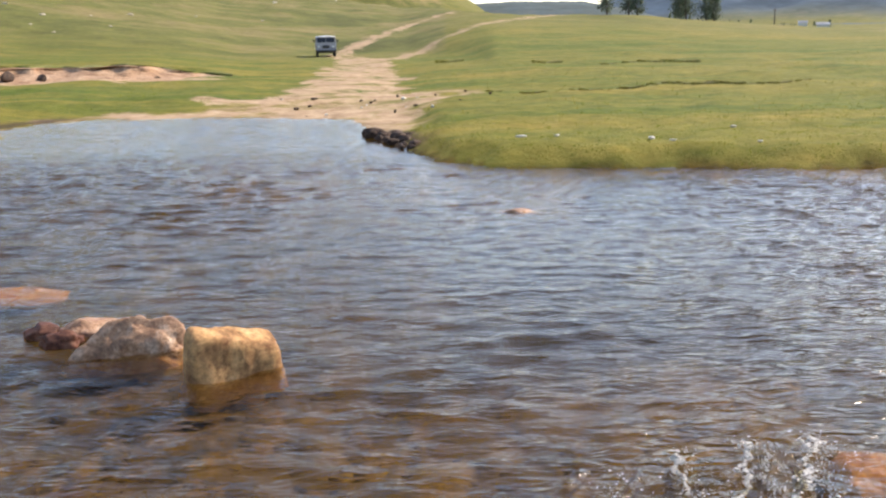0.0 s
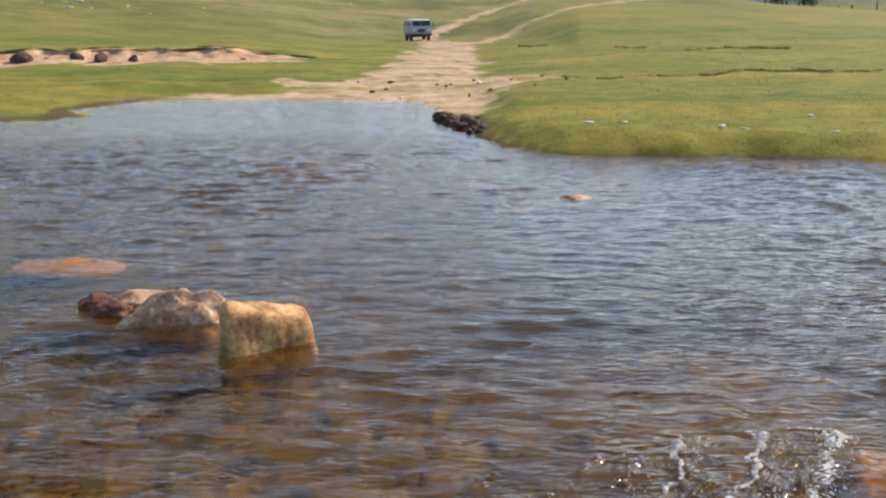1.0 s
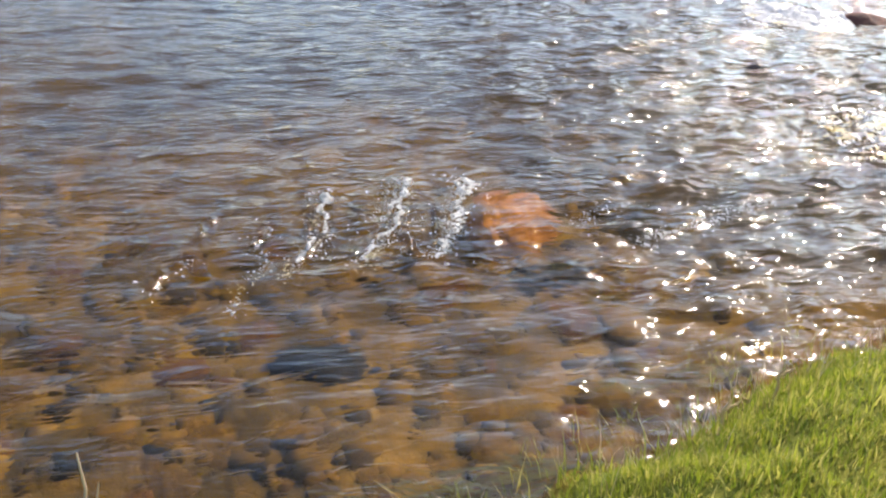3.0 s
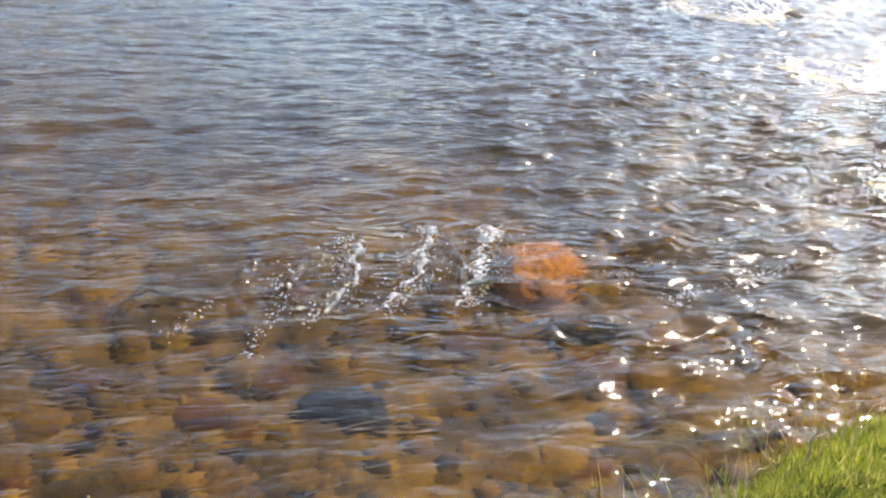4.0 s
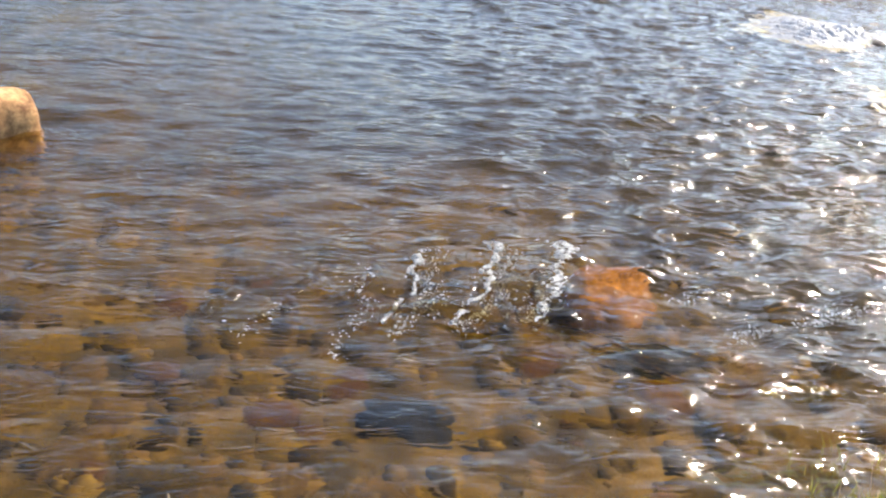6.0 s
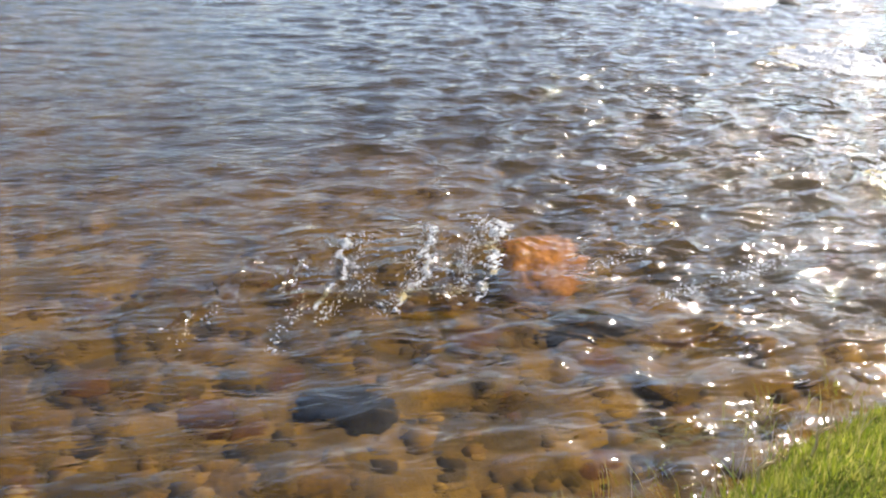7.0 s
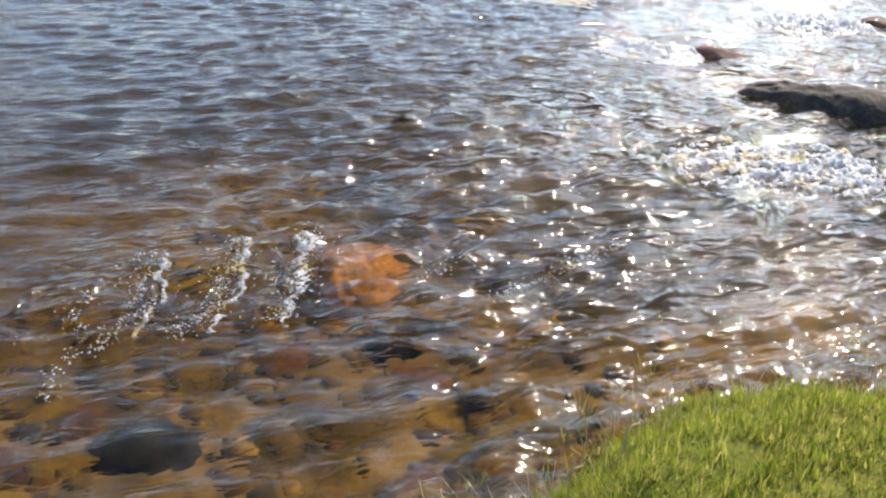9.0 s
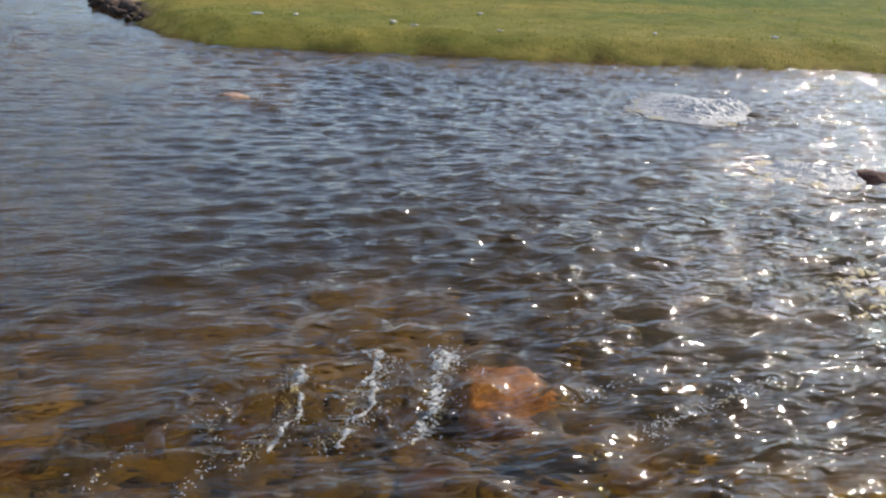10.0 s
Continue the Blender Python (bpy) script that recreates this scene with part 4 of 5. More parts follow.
def build_cobbles():
    shapes = []
    for k in range(12):
        bm = stone_bm((1, 1, 1), 500 + k, boxy=2.6 + 0.5 * (k % 3), rough=0.22, subdiv=2, cuts=5)
        me = bpy.data.meshes.new("cobble")
        bm.to_mesh(me)
        bm.free()
        me.shade_smooth()
        me.materials.append(COBBLE_MATS[(0, 1, 0, 2, 0, 0, 2, 1, 0, 0, 2, 3)[k]])
        shapes.append(me)
    r = random.Random(77)
    count = 0
    while count < 290:
        x, y = r.uniform(-1.9, 2.7), 1.6 + 2.6 * r.random() ** 1.2
        z, d, _ = ground_height(np.array([x]), np.array([y]))
        if d[0] < 0.12 or math.hypot(x - 1.15, y - 2.95) < 0.36 or math.hypot(x - 2.1, y - 3.9) < 0.42:
            continue
        s = r.choice((0.10, 0.13, 0.17, 0.22, 0.28)) * r.uniform(0.8, 1.2)
        ob = new("cobble", shapes[r.randrange(12)])
        ob.parent = ground
        ob.matrix_basis = Matrix.LocRotScale((x, y, float(z[0]) - 0.06 * s), Euler((r.uniform(-0.3, 0.3), r.uniform(-0.3, 0.3), r.uniform(0, 6.28))),
                                             (s, s * r.uniform(0.65, 0.95), s * r.uniform(0.22, 0.40)))
        count += 1
    # the rest of the bed, too many to tell apart
    verts, faces = [], []
    ball = bmesh.new()
    bmesh.ops.create_icosphere(ball, subdivisions=1, radius=0.5)
    bv = np.array([v.co[:] for v in ball.verts])
    bf = [[v.index for v in f.verts] for f in ball.faces]
    ball.free()
    q = np.random.RandomState(8)
    n = 1800
    X, Y = q.uniform(-4, 3.2, n), 1.5 + 4.3 * q.rand(n) ** 1.2
    Z, D, _ = ground_height(X, Y)
    for x, y, z, d in zip(X, Y, Z, D):
        if d < 0.05:
            continue
        s = q.uniform(0.04, 0.15) * (1 + 0.06 * y)
        a = q.uniform(0, 6.28)
        p = bv * (1 + 0.22 * q.randn(len(bv), 1)) * np.array([s, s * q.uniform(0.6, 1), s * q.uniform(0.22, 0.4)])
        p = np.stack([p[:, 0] * np.cos(a) - p[:, 1] * np.sin(a) + x, p[:, 0] * np.sin(a) + p[:, 1] * np.cos(a) + y, p[:, 2] + z], 1)
        o = len(verts)
        verts += p.tolist()
        faces += [[o + i for i in f] for f in bf]
    m, nn, l, p = material("gravel_stones")
    rnd = nn.new("ShaderNodeNewGeometry").outputs["Random Per Island"]
    co = nn.new("ShaderNodeTexCoord").outputs["Object"]
    c = ramp(nn, l, rnd, [(0.0, (0.03, 0.020, 0.004)), (0.2, (0.055, 0.036, 0.005)), (0.6, (0.095, 0.060, 0.008)), (0.85, (0.12, 0.070, 0.011)), (1.0, (0.17, 0.11, 0.018))])
    l.new(blend(nn, l, 0.7, c, ramp(nn, l, noise_node(nn, l, 22, 5, 0.7, co), [(0.3, (0.4, 0.4, 0.4)), (0.65, (1.1, 1.1, 1.1))]), "MULTIPLY"), p.inputs["Base Color"])
    p.inputs["Roughness"].default_value = 0.9
    p.inputs["Specular IOR Level"].default_value = 0.05
    ob = new("bed_gravel", raw_mesh("bed_gravel", verts, faces, m, True))
    tagged(ob, "brown and ochre gravel and cobbles covering the river bed", "gravel", kind="stuff")


# ---- foam and riffles ----
def foam_patch(cx, cy, turn, length, width, seed, label, height=0.05, gaps=0.5, step=0.022, rough=1.0):
    """White water: a ragged, lumpy froth with gaps, thickest beside the stone."""
    nu, nv = int(length / step), int(width * 1.6 / step)
    q = np.random.RandomState(seed)
    X, Y = np.meshgrid(-length + length * np.arange(nu + 1) / nu, width * 0.8 * np.linspace(-1, 1, nv + 1), indexing="ij")
    u = -X / length
    X = X + 0.35 * step * q.randn(*X.shape)
    Y = Y + 0.35 * step * q.randn(*Y.shape)
    Yc = Y - 0.10 * width * np.sin(u * 9 + seed)
    env = np.exp(-(Yc / (width * (0.22 + 0.32 * np.sqrt(u)))) ** 2) * (1 - smooth_step((u - 0.35) / 0.65)) * smooth_step(u / 0.14)
    lumps = 0.55 * waves_of(X, 1.3 * Y, seed + 70, 0.26) + 0.45 * waves_of(X, 1.6 * Y, seed + 90, 0.11) + 0.35 * waves_of(X, Y, seed + 95, 0.05) + 0.12 * q.randn(*X.shape)
    Z = height * (1.25 * env + rough * 0.42 * lumps * (0.3 + env) - gaps)
    verts = np.stack([X.ravel(), Y.ravel(), Z.ravel()], 1)
    idx = np.arange(X.size).reshape(X.shape)
    quads = np.stack([idx[:-1, :-1], idx[1:, :-1], idx[1:, 1:], idx[:-1, 1:]], -1).reshape(-1, 4)
    keep = (Z.ravel()[quads] > -0.004).sum(1) >= 2
    quads = quads[keep]
    used = np.unique(quads)
    remap = np.full(X.size, -1)
    remap[used] = np.arange(len(used))
    ob = new("foam", raw_mesh("foam", verts[used].tolist(), remap[quads].tolist(), MAT_FOAM, True))
    ob.matrix_basis = pose(cx, cy, 0, 0, 0, turn)
    return tagged(ob, label, "foam", "white water behind the stones", kind="stuff")


def froth_line(a, b, c, spread, count, seed, label):
    """Flecks and bubbles gathered along a bent line of water: small flattened five-sided caps."""
    q = np.random.RandomState(seed)
    verts, faces = [], []
    for _ in range(int(1.7 * count)):
        t = q.rand() ** 0.8
        clump = 0.5 + 0.5 * math.sin(t * 17 + seed) * math.sin(t * 7 + 2 * seed)
        w = spread * (0.25 + 1.1 * clump)
        w, bend = w * (1 + 2 * (q.rand() < 0.25)), 0.03 * math.sin(t * 11 + seed)
        x = bend + (1 - t) ** 2 * a[0] + 2 * t * (1 - t) * b[0] + t * t * c[0] + w * q.randn() * 0.7 - a[0]
        y = (1 - t) ** 2 * a[1] + 2 * t * (1 - t) * b[1] + t * t * c[1] + w * q.randn() * 0.5 - a[1]
        s = 0.0018 * math.exp(0.45 * q.randn())
        long, turn_, z = q.uniform(1.0, 3.2), q.uniform(-0.9, 2.2), 0.006 + 0.012 * clump * q.rand()
        o = len(verts)
        for k in range(5):
            u, v = long * s * math.cos(k * 1.2566) * q.uniform(0.7, 1.2), s * math.sin(k * 1.2566)
            verts.append((x + u * math.cos(turn_) - v * math.sin(turn_), y + u * math.sin(turn_) + v * math.cos(turn_), z))
        verts += [(x, y, z + s * 0.9), (x, y, z - s * 0.9)]
        faces += [(o + k, o + (k + 1) % 5, o + 5) for k in range(5)] + [(o + (k + 1) % 5, o + k, o + 6) for k in range(5)]
    ob = new("foam", raw_mesh("foam", verts, faces, MAT_FROTH, True))
    ob.matrix_basis = pose(a[0], a[1], 0)
    return tagged(ob, label, "foam", "white water behind the stones", kind="stuff")


MAT_FROTH = leaf_material("froth", (0.80, 0.80, 0.77), (0.84, 0.84, 0.81), (0.88, 0.88, 0.86), 0.3, 0.5)


def froth_sheet(a, b, c, width, seed, label):
    """A torn curl of white water along a bent line: a lumpy strip with holes, thickest at its upper end."""
    q = np.random.RandomState(seed)
    nu, nv = 110, 15
    t = np.linspace(0, 1, nu)[:, None]
    v = np.linspace(-1, 1, nv)[None, :]
    cx = (1 - t) ** 2 * a[0] + 2 * t * (1 - t) * b[0] + t * t * c[0] - a[0] + 0.020 * np.sin(t * 13 + seed) + 0.012 * np.sin(t * 31 + 2 * seed)
    cy = (1 - t) ** 2 * a[1] + 2 * t * (1 - t) * b[1] + t * t * c[1] - a[1]
    wd = width * (0.35 + 0.65 * np.clip(np.sin(t * 9 + seed) * np.sin(t * 5 + 1.7 * seed) + 0.55, 0, 1.3)) * (1.15 - 0.8 * t)
    X = cx + v * wd + 0.007 * q.randn(nu, nv)
    Y = cy + 0.35 * v * wd + 0.006 * q.randn(nu, nv)
    body = waves_of(X * 1.6, Y, seed + 40, 0.13) + 0.9 * waves_of(X * 2, Y, seed + 41, 0.05) + 0.45 * q.randn(nu, nv)
    Z = 0.010 + 0.014 * np.sqrt(np.clip(1 - v * v, 0, 1)) * (1 - 0.6 * t) + 0.0025 * body
    solid = (body + 0.75 - 1.1 * np.abs(v) ** 2 - 0.6 * t) > 0
    idx = np.arange(nu * nv).reshape(nu, nv)
    quads = np.stack([idx[:-1, :-1], idx[1:, :-1], idx[1:, 1:], idx[:-1, 1:]], -1).reshape(-1, 4)
    quads = quads[solid.ravel()[quads].sum(1) >= 3]
    used = np.unique(quads)
    remap = np.full(nu * nv, -1)
    remap[used] = np.arange(len(used))
    verts = np.stack([X, Y, Z], -1).reshape(-1, 3)[used]
    ob = new("foam", raw_mesh("foam", verts.tolist(), remap[quads].tolist(), MAT_FROTH, True))
    ob.matrix_basis = pose(a[0], a[1], 0)
    return tagged(ob, label, "foam", "white water behind the stones", kind="stuff")


FOAMS = [foam_patch(6.95, 9.50, -34, 1.35, 1.1, 1, "white foam tumbling behind the washed stone", 0.10, 0.08, rough=0.6),
         foam_patch(6.42, 6.88, -28, 1.05, 0.60, 2, "white foam behind the brown stone", 0.06, 0.15, rough=0.7),
         foam_patch(5.95, 4.42, 6, 2.1, 1.3, 3, "broken white water beside the dark boulder", 0.020, 1.12, step=0.015, rough=2.5),
         foam_patch(9.40, 7.70, -12, 1.7, 0.8, 4, "white foam in the riffle", 0.06, 0.38, rough=1.5),
         froth_sheet((1.97, 4.20), (1.86, 3.92), (1.64, 3.46), 0.095, 5, "white froth where water spills past the orange stone"),
         froth_sheet((1.62, 4.20), (1.60, 3.85), (1.30, 3.42), 0.050, 6, "torn line of white froth on a standing ripple"),
         froth_sheet((1.22, 4.12), (1.26, 3.80), (1.02, 3.40), 0.028, 7, "thin line of froth on a standing ripple"),
         froth_line((1.97, 4.22), (1.86, 3.92), (1.62, 3.42), 0.055, 330, 5, "white flecks thrown up beside the orange stone"),
         froth_line((1.62, 4.20), (1.60, 3.85), (1.28, 3.40), 0.045, 330, 6, "white flecks along a standing ripple"),
         froth_line((1.22, 4.15), (1.26, 3.80), (0.98, 3.38), 0.05, 220, 7, "white flecks along a standing ripple"),
         froth_line((0.92, 3.90), (0.92, 3.60), (0.72, 3.15), 0.030, 70, 8, "scattered flecks of froth on a ripple"),
         froth_line((0.60, 3.60), (0.50, 3.45), (0.40, 3.30), 0.030, 24, 11, "scattered flecks of froth on a ripple"),
         froth_line((3.42, 3.68), (2.95, 3.50), (2.50, 3.30), 0.045, 260, 9, "wavering line of froth on a ripple"),
         froth_line((2.30, 3.62), (2.42, 3.66), (2.60, 3.80), 0.05, 60, 10, "scattered flecks of froth on a ripple")]


def riffle(cx, cy, turn, length, width, height, seed):
    """A standing ripple: a low uneven ridge of water."""
    q = np.random.RandomState(seed)
    nu, nv = 34, 9
    u = np.linspace(-1, 1, nu)[:, None]
    v = np.linspace(-1, 1, nv)[None, :]
    bow = q.uniform(-0.25, 0.25)
    X = u * length / 2 + 0 * v
    ph = q.uniform(0, 6.28, 4)
    wob = 0.25 * np.sin(u * 4 + ph[0]) + 0.15 * np.sin(u * 9 + ph[1])
    Y = (v + wob) * width / 2 + bow * length * (u * u) + 0 * u
    crest = (1 - u * u) * (0.65 + 0.35 * np.sin(u * 7 + ph[2]) * np.sin(u * 3 + ph[3]))
    Z = -0.010 + (height + 0.010) * np.clip(crest, 0, 1) * (1 - np.abs(v) ** 1.5) + 0.002 * np.sin(u * 31 + v * 3 + ph[0])
    verts = np.stack([X, Y, Z], -1).reshape(-1, 3).tolist()
    idx = np.arange(nu * nv).reshape(nu, nv)
    faces = np.stack([idx[:-1, :-1], idx[1:, :-1], idx[1:, 1:], idx[:-1, 1:]], -1).reshape(-1, 4).tolist()
    ob = new("riffle", raw_mesh("riffle", verts, faces, MAT_WATER, True))
    ob.matrix_basis = pose(cx, cy, 0, 0, 0, turn)
    ob.visible_shadow = False
    return tagged(ob, "standing ripple of clear water by the stones", "ripple", "standing ripples")


RIFFLES = []
rf = random.Random(5)
for k in range(9):            # ridges across the current, downstream of the orange stone
    RIFFLES.append(riffle(1.72 - 0.17 * k + rf.uniform(-0.05, 0.05), 3.80 + rf.uniform(-0.18, 0.12) - 0.02 * k, 65 + rf.uniform(-18, 18),
                          rf.uniform(0.28, 0.6), rf.uniform(0.05, 0.09), rf.uniform(0.018, 0.034), 10 + k))
for k in range(8):            # fine bow lines upstream and towards the bank
    RIFFLES.append(riffle(1.55 + 0.16 * k + rf.uniform(-0.08, 0.08), 3.42 - 0.07 * k + rf.uniform(-0.1, 0.1), -12 + rf.uniform(-8, 8),
                          rf.uniform(0.4, 0.8), rf.uniform(0.03, 0.05), rf.uniform(0.009, 0.015), 40 + k))
for k in range(12):           # broken water below the dark boulder
    RIFFLES.append(riffle(rf.uniform(3.6, 5.9), rf.uniform(3.6, 5.0), 50 + rf.uniform(-40, 40), rf.uniform(0.3, 0.7), rf.uniform(0.07, 0.13), rf.uniform(0.02, 0.04), 60 + k))


# ---- trees, poles, huts ----
def tree(x, y, height, spread, seed, lean=0.0):
    r = random.Random(seed)
    base = new("tree")
    z = at_ground(x, y) - 0.3
    bm = bmesh.new()
    segs, prev = 13, None
    limbs = []
    for k in range(segs + 1):
        t = k / segs
        rad = 0.035 * height * (1 - t) ** 0.8 * 0.6 + 0.02
        c = Vector((lean * t * height + 0.12 * math.sin(t * 5 + seed), 0.1 * math.cos(t * 4 + seed), t * height * 0.93))
        ring = [bm.verts.new(c + Vector((rad * math.cos(a * math.pi / 4), rad * math.sin(a * math.pi / 4), 0))) for a in range(8)]
        if prev:
            for a in range(8):
                bm.faces.new((prev[a], prev[(a + 1) % 8], ring[(a + 1) % 8], ring[a]))
        prev = ring
        if t > 0.10:
            limbs.append((c, t))
    tips = []
    for c, t in limbs:
        for q in range(6):
            a = r.uniform(0, 6.28)
            ln = spread * (0.30 + 0.55 * math.sin(min(1.0, (1.08 - t) * 1.4) * 1.57)) * r.uniform(0.4, 1.2)
            e = c + Vector((math.cos(a) * ln, math.sin(a) * ln, r.uniform(0.1, 0.45) * ln))
            w = 0.05 * (1.1 - t)
            side = Vector((-math.sin(a), math.cos(a), 0)) * w
            vs = [bm.verts.new(p) for p in (c - side, c + side, e + side * 0.2, e - side * 0.2, c + Vector((0, 0, w)), e + Vector((0, 0, w * 0.3)))]
            bm.faces.new((vs[0], vs[1], vs[2], vs[3]))
            bm.faces.new((vs[0], vs[4], vs[5], vs[3]))
            bm.faces.new((vs[1], vs[4], vs[5], vs[2]))
            tips.append((c, e))
    part("trunk", bm, MAT_BARK, base)
    verts, faces = [], []
    for c, e in tips:
        for q in range(24):
            f = r.uniform(0.25, 1.1)
            p = c.lerp(e, f) + Vector((r.gauss(0, 0.20), r.gauss(0, 0.20), r.gauss(0, 0.34))) * spread * 0.5
            s = r.uniform(0.09, 0.22)
            n = Vector((r.gauss(0, 1), r.gauss(0, 1), r.gauss(0, 1))).normalized()
            t1 = n.orthogonal().normalized() * s
            t2 = n.cross(t1.normalized()) * s * 0.7
            o = len(verts)
            verts += [p - t1, p - t2, p + t1, p + t2]
            faces.append((o, o + 1, o + 2, o + 3))
    crown = new("crown", raw_mesh("crown", verts, faces, MAT_HAZY_LEAF))
    crown.parent = base
    base.matrix_basis = pose(x, y, z, 0, 0, seed * 40)
    tagged(base, "dark green tree standing alone on the meadow's far edge", "tree", "trees on the meadow's edge")


for k, (az, r_, h, sp) in enumerate(((12.6, 183, 7.3, 2.1), (13.85, 182, 8.2, 2.1), (14.35, 183, 6.4, 2.3), (17.1, 184, 8.6, 2.5), (18.25, 184, 7.2, 2.4), (16.75, 187, 5.6, 2.2), (18.7, 186, 6.6, 1.9))):
    tree(r_ * math.sin(radians(az)), r_ * math.cos(radians(az)), h, sp, 5 + k)


def utility_pole(x, y, height):
    base = new("utility_pole")
    bm = bmesh.new()
    bmesh.ops.create_cone(bm, cap_ends=True, segments=10, radius1=0.12, radius2=0.09, depth=height, matrix=Matrix.Translation((0, 0, height / 2)))
    part("post", bm, MAT_WOOD, base)
    part("crossarm", box_bm(0.8, 0.08, 0.09, (0, 0, height - 0.4), 0.02), MAT_WOOD, base)
    base.matrix_basis = pose(x, y, at_ground(x, y) - 0.2)
    tagged(base, "thin weathered wooden utility pole on open grassland", "pole", "utility poles")


utility_pole(196 * math.sin(radians(21.95)), 196 * math.cos(radians(21.95)), 3.4)

MAT_HUT = plain_material("whitewash", (0.62, 0.60, 0.56), 0.8)
MAT_HUT_ROOF = plain_material("roof_sheet", (0.30, 0.32, 0.34), 0.5)


def hut(az, r_, w, h):
    x, y = r_ * math.sin(radians(az)), r_ * math.cos(radians(az))
    base = new("hut")
    part("wall", box_bm(w, w * 0.7, h, (0, 0, h / 2), 0.03), MAT_HUT, base, smooth=False)
    bm = bmesh.new()
    pts = [(-w * 0.56, -w * 0.4, h + 0.02), (w * 0.56, -w * 0.4, h + 0.02), (w * 0.56, w * 0.4, h + 0.02), (-w * 0.56, w * 0.4, h + 0.02), (-w * 0.56, 0, h * 1.45), (w * 0.56, 0, h * 1.45)]
    v = [bm.verts.new(p) for p in pts]
    for f in ((0, 1, 5, 4), (2, 3, 4, 5), (0, 4, 3), (1, 2, 5), (3, 2, 1, 0)):
        bm.faces.new([v[i] for i in f])
    part("roof", bm, MAT_HUT_ROOF, base, smooth=False)
    base.matrix_basis = pose(x, y, at_ground(x, y) - 0.1, 0, 0, -az)
    tagged(base, "small whitewashed hut far off at the meadow's edge", "hut", "huts")


hut(23.45, 190, 1.6, 0.9)
hut(24.5, 192, 2.2, 1.0)


def far_wood(name, az0, az1, r0, r1, count, size, seed, label):
    r = random.Random(seed)
    verts, faces = [], []
    for k in range(count):
        az, d = radians(r.uniform(az0, az1)), r.uniform(r0, r1)
        x, y = d * math.sin(az), d * math.cos(az)
        z = at_ground(x, y)
        h = size * r.uniform(0.6, 1.2)
        for q in range(26):
            t = r.random()
            a = r.uniform(0, 6.28)
            rad = h * 0.24 * (1.05 - t)
            p = Vector((x + rad * math.cos(a), y + rad * math.sin(a), z + h * (0.1 + 0.9 * t)))
            n = Vector((r.gauss(0, 1), r.gauss(0, 1), r.gauss(0, 1))).normalized()
            s = h * 0.14
            t1 = n.orthogonal().normalized() * s
            t2 = n.cross(t1.normalized()) * s
            o = len(verts)
            verts += [p - t1, p - t2, p + t1, p + t2]
            faces.append((o, o + 1, o + 2, o + 3))
    tagged(new(name, raw_mesh(name, verts, faces, MAT_HAZY_LEAF)), label, "woods", kind="stuff")


far_wood("far_woods", -12, -7.5, 640, 700, 120, 9, 3, "dark wood on the shoulder of the far hill")
far_wood("far_woods", -19.5, -14.5, 430, 560, 110, 9, 4, "dark wood in the hollow above the slope")
far_wood("far_woods", 15.5, 25, 205, 225, 24, 1.6, 6, "low bushes at the meadow's far edge")


# ---- van ----
MAT_VAN = plain_material("grey_van_paint", (0.33, 0.32, 0.33), 0.35, 0, 0.08, 3)
MAT_VAN_WHITE = plain_material("white_van_paint", (0.50, 0.50, 0.50), 0.4, 0, 0.06, 3)
MAT_GLASS = plain_material("dark_glass", (0.02, 0.022, 0.026), 0.06)
MAT_TYRE = plain_material("tyre_rubber", (0.025, 0.024, 0.023), 0.85)
MAT_RIM = plain_material("grey_rim", (0.35, 0.35, 0.35), 0.4)
MAT_BLACK_TRIM = plain_material("black_trim", (0.03, 0.03, 0.03), 0.5)
MAT_LAMP = plain_material("headlamp_glass", (0.75, 0.75, 0.72), 0.1)


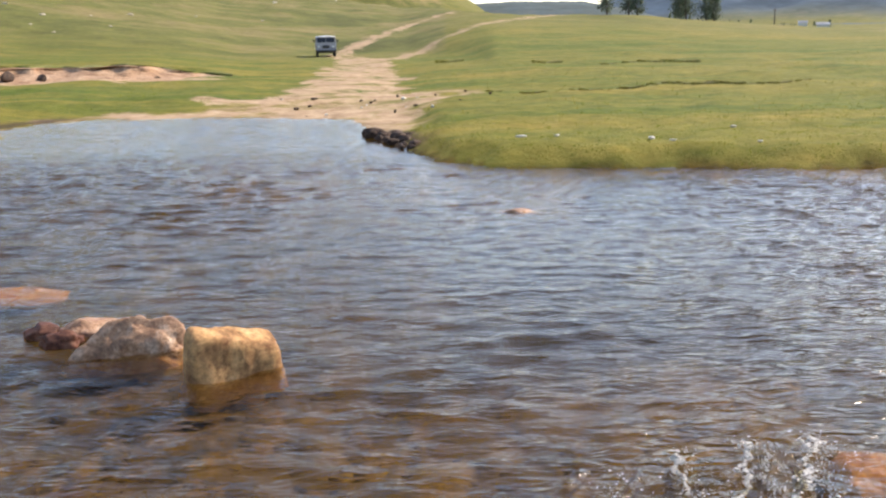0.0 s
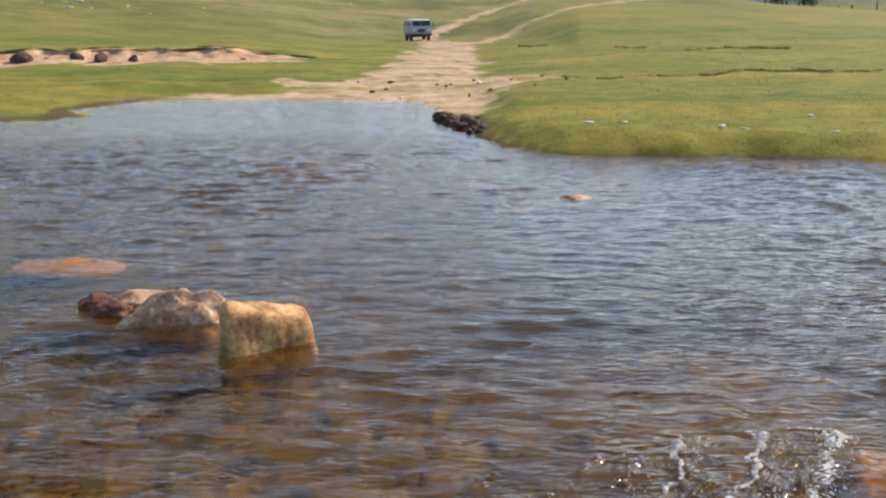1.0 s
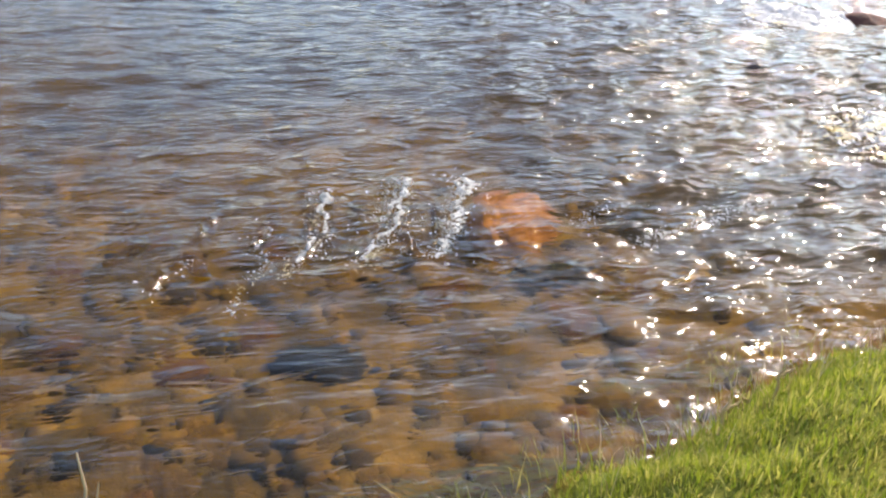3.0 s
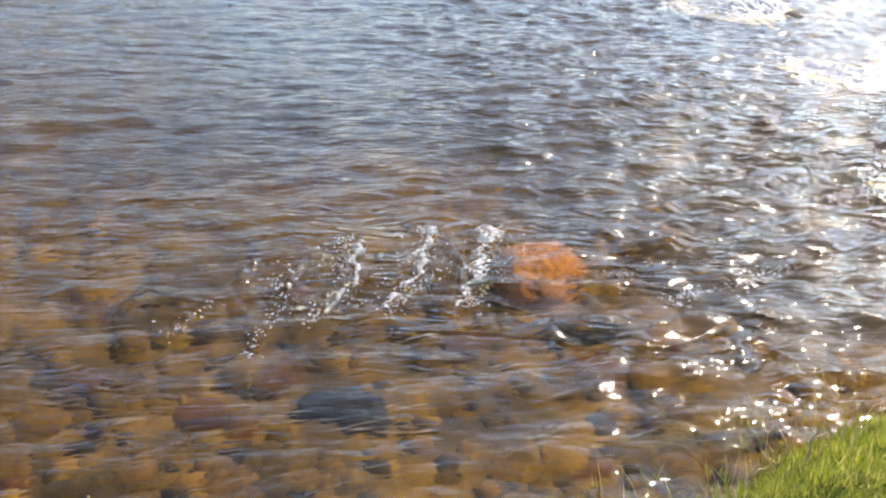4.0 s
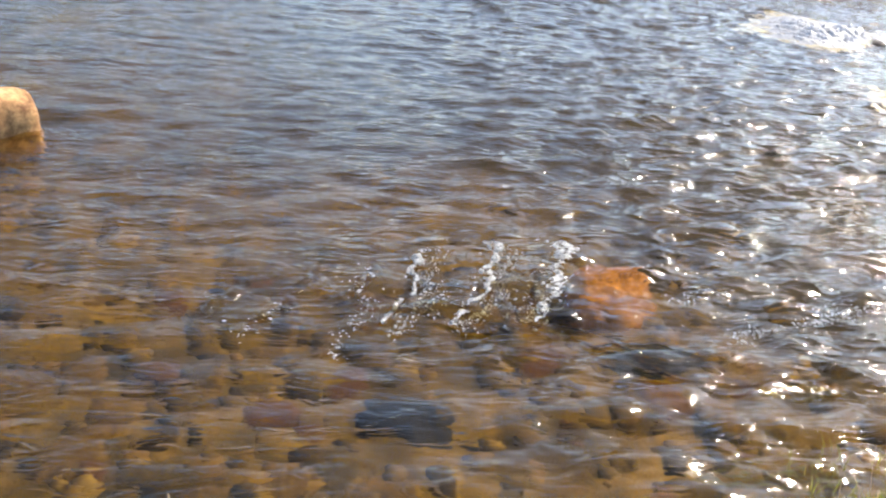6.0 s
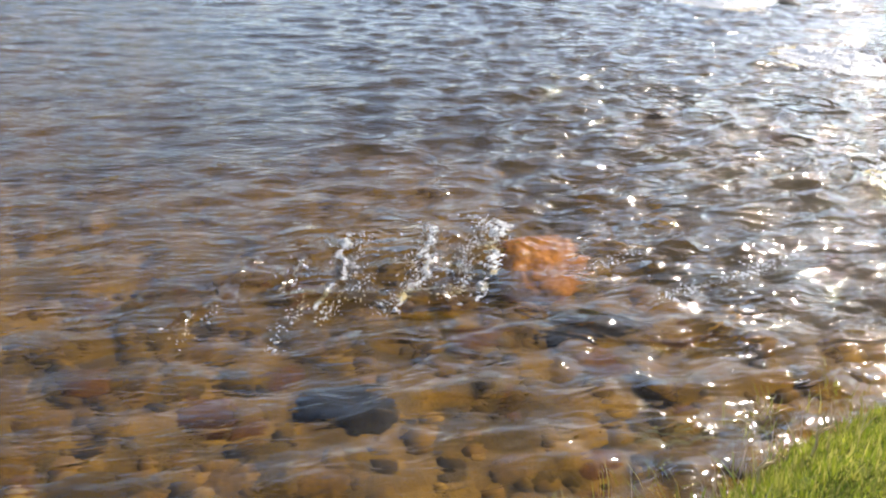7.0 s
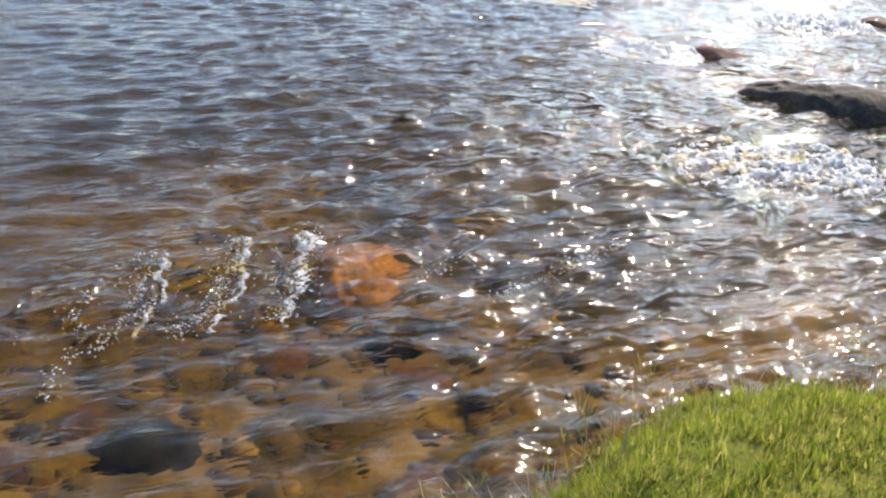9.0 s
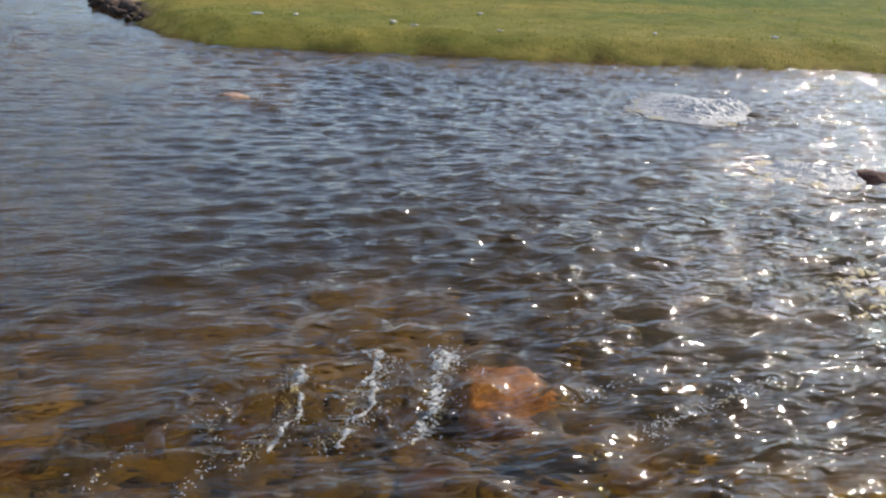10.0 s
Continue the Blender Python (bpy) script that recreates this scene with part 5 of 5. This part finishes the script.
def build_van():
    """Forward-control van, front towards -y, wheels on z = 0."""
    base = new("van")
    bm = bmesh.new()
    W2, front, back = 0.97, -2.18, 2.18
    prof = [(0.55, 0.93), (0.75, 0.985), (1.15, 1.0), (1.45, 0.97), (1.78, 0.90)]
    rings = []
    for y, inset, low in ((front + 0.02, 0.90, 0.06), (front - 0.04, 0.97, 0.0), (front + 0.25, 1.0, 0.0), (0.0, 1.0, 0.0), (back - 0.2, 1.0, 0.0), (back, 0.93, 0.04)):
        ring = []
        for z, wd in prof:
            yy = y + (0.26 * max(0, (z - 1.15)) if y < -1.5 else 0)
            ring.append(bm.verts.new((-wd * W2 * inset, yy, z)))
        for z, wd in reversed(prof):
            yy = y + (0.26 * max(0, (z - 1.15)) if y < -1.5 else 0)
            ring.append(bm.verts.new((wd * W2 * inset, yy, z)))
        rings.append(ring)
    for a, b in zip(rings, rings[1:]):
        for k in range(10):
            bm.faces.new((a[k], a[(k + 1) % 10], b[(k + 1) % 10], b[k]))
    bm.faces.new(rings[0])
    bm.faces.new(list(reversed(rings[-1])))
    bmesh.ops.recalc_face_normals(bm, faces=bm.faces[:])
    body = part("body", bm, MAT_VAN, base)
    bm = bmesh.new()
    bmesh.ops.create_uvsphere(bm, u_segments=24, v_segments=12, radius=1.0)
    for v in bm.verts:
        k = (abs(v.co.x) ** 5 + abs(v.co.y) ** 5 + abs(v.co.z) ** 2.5)
        k = k ** 0.2 if k > 0 else 1
        v.co = Vector((v.co.x / k * 0.92, v.co.y / k * 2.02 + 0.06, 1.76 + max(v.co.z, -0.1) * 0.17))
    part("roof", bm, MAT_VAN_WHITE, base, "white rounded roof")
    for sx in (-1, 1):
        pane = part("windscreen_pane", box_bm(0.74, 0.03, 0.40, (0, 0, 0), 0.01), MAT_GLASS, base)
        pane.matrix_basis = pose(sx * 0.40, front + 0.08, 1.50, -14, 0, 0)
        lamp_bm = bmesh.new()
        bmesh.ops.create_uvsphere(lamp_bm, u_segments=14, v_segments=8, radius=0.10)
        lamp = part("headlight", lamp_bm, MAT_LAMP, base)
        lamp.matrix_basis = Matrix.LocRotScale((sx * 0.66, front - 0.05, 0.92), None, (1, 0.5, 1))
        arm = part("mirror", box_bm(0.12, 0.05, 0.22, (0, 0, 0), 0.02), MAT_BLACK_TRIM, base)
        arm.matrix_basis = pose(sx * 1.10, front + 0.25, 1.45)
        part("mirror_arm", box_bm(0.18, 0.02, 0.02, (0, 0, 0)), MAT_BLACK_TRIM, arm).matrix_basis = pose(-sx * 0.08, 0, -0.06)
        for y0, ln in ((-1.45, 0.62), (-0.55, 0.75), (0.40, 0.75), (1.35, 0.75)):
            win = part("side_window", box_bm(0.02, ln, 0.36, (0, 0, 0), 0.008), MAT_GLASS, base)
            win.matrix_basis = pose(sx * 0.935, y0, 1.50, 0, -sx * 6, 0)
        door = part("door_seam", box_bm(0.012, 0.02, 1.0, (0, 0, 0)), MAT_BLACK_TRIM, base)
        door.matrix_basis = pose(sx * 0.972, -1.05, 1.05)
    part("grille", box_bm(0.62, 0.05, 0.26, (0, 0, 0), 0.01), MAT_BLACK_TRIM, base).matrix_basis = pose(0, front - 0.04, 0.92)
    part("bumper", box_bm(1.86, 0.14, 0.16, (0, 0, 0), 0.03), MAT_BLACK_TRIM, base).matrix_basis = pose(0, front - 0.10, 0.55)
    part("underbody", box_bm(1.5, 3.9, 0.2, (0, 0, 0), 0.03), MAT_BLACK_TRIM, base).matrix_basis = pose(0, 0, 0.46)
    wheels = []
    for sx in (-1, 1):
        for y0 in (-1.25, 1.10):
            tb = bmesh.new()
            n, prof2 = 20, [(0.22, -0.10), (0.35, -0.11), (0.385, -0.07), (0.385, 0.07), (0.35, 0.11), (0.22, 0.10)]
            rg = [[tb.verts.new((x, r_ * math.cos(6.2832 * k / n), r_ * math.sin(6.2832 * k / n))) for r_, x in prof2] for k in range(n)]
            for k in range(n):
                for j in range(6):
                    tb.faces.new((rg[k][j], rg[(k + 1) % n][j], rg[(k + 1) % n][(j + 1) % 6], rg[k][(j + 1) % 6]))
            bmesh.ops.recalc_face_normals(tb, faces=tb.faces[:])
            wheel = part("wheel", tb, MAT_TYRE, base)
            rb = bmesh.new()
            bmesh.ops.create_cone(rb, cap_ends=True, segments=16, radius1=0.225, radius2=0.225, depth=0.14, matrix=Matrix.Rotation(math.pi / 2, 4, "Y"))
            part("rim", rb, MAT_RIM, wheel, smooth=False)
            wheel.matrix_basis = pose(sx * 0.80, y0, 0.385)
            wheels.append((wheel, sx * 0.80, y0))
    return tagged(base, "grey high-roofed van with a white roof driving down a dirt track", "van"), wheels


van, van_wheels = build_van()
build_cobbles()


# ---- what moves ----
def motions():
    times = [0.5 * k for k in range(21)]
    # the river slides downstream, to the left
    walk(water, [(t, pose(-0.27 * t, -0.01 * t, 0)) for t in times])
    for k, ob in enumerate(FOAMS):
        p, rz = ob.matrix_basis.translation.copy(), math.degrees(ob.matrix_basis.to_euler().z)
        walk(ob, [(0.25 * j, pose(p.x + 0.035 * math.sin(5.1 * j * 0.25 + k), p.y + 0.02 * math.sin(7.3 * j * 0.25 + 2 * k), 0.008 * math.sin(9.0 * j * 0.25 + k),
                                  0, 0, rz + 3 * math.sin(6.0 * j * 0.25 + k))) for j in range(41)])
    for k, ob in enumerate(RIFFLES):
        p, rz = ob.matrix_basis.translation.copy(), math.degrees(ob.matrix_basis.to_euler().z)
        walk(ob, [(0.25 * j, pose(p.x + 0.03 * math.sin(4.3 * j * 0.25 + 1.7 * k), p.y + 0.015 * math.sin(5.9 * j * 0.25 + k), 0.004 * math.sin(8.1 * j * 0.25 + 2.3 * k),
                                  0, 0, rz + 4 * math.sin(5.0 * j * 0.25 + k))) for j in range(41)])
    for k, ob in enumerate(WEEDS):
        p = ob.matrix_basis.translation.copy()
        walk(ob, [(t, pose(p.x + 0.012 * math.sin(3 * t + k), p.y + 0.01 * math.sin(2.2 * t), 0, 0, 0, 1.5 * math.sin(2.6 * t + k))) for t in times])
    speed = 2.4
    rows = []
    for j in range(51):
        t = 0.2 * j
        s = speed * t
        if s < 13:
            x, y, rz = -6.3 + s * 0.31, 90.4 - s * 0.951, 18
        else:
            q = min(1, (s - 13) / 4)
            x, y, rz = -6.3 + 13 * 0.31 + (s - 13) * (0.31 - 0.15 * q), 90.4 - s * 0.951 - 0.02 * (s - 13), 18 - 9 * q
        rz = min(rz, 5 + 13 * max(0.0, min(1.0, (t - 0.4) / 0.9)))
        rows.append((t, pose(x, y, at_ground(x, y) - 0.02, 0, 0, rz)))
    walk(van, rows)
    for wheel, x, y in van_wheels:
        walk(wheel, [(0.1 * j, pose(x, y, 0.385, math.degrees(speed * 0.1 * j / 0.385), 0, 0)) for j in range(101)])


motions()
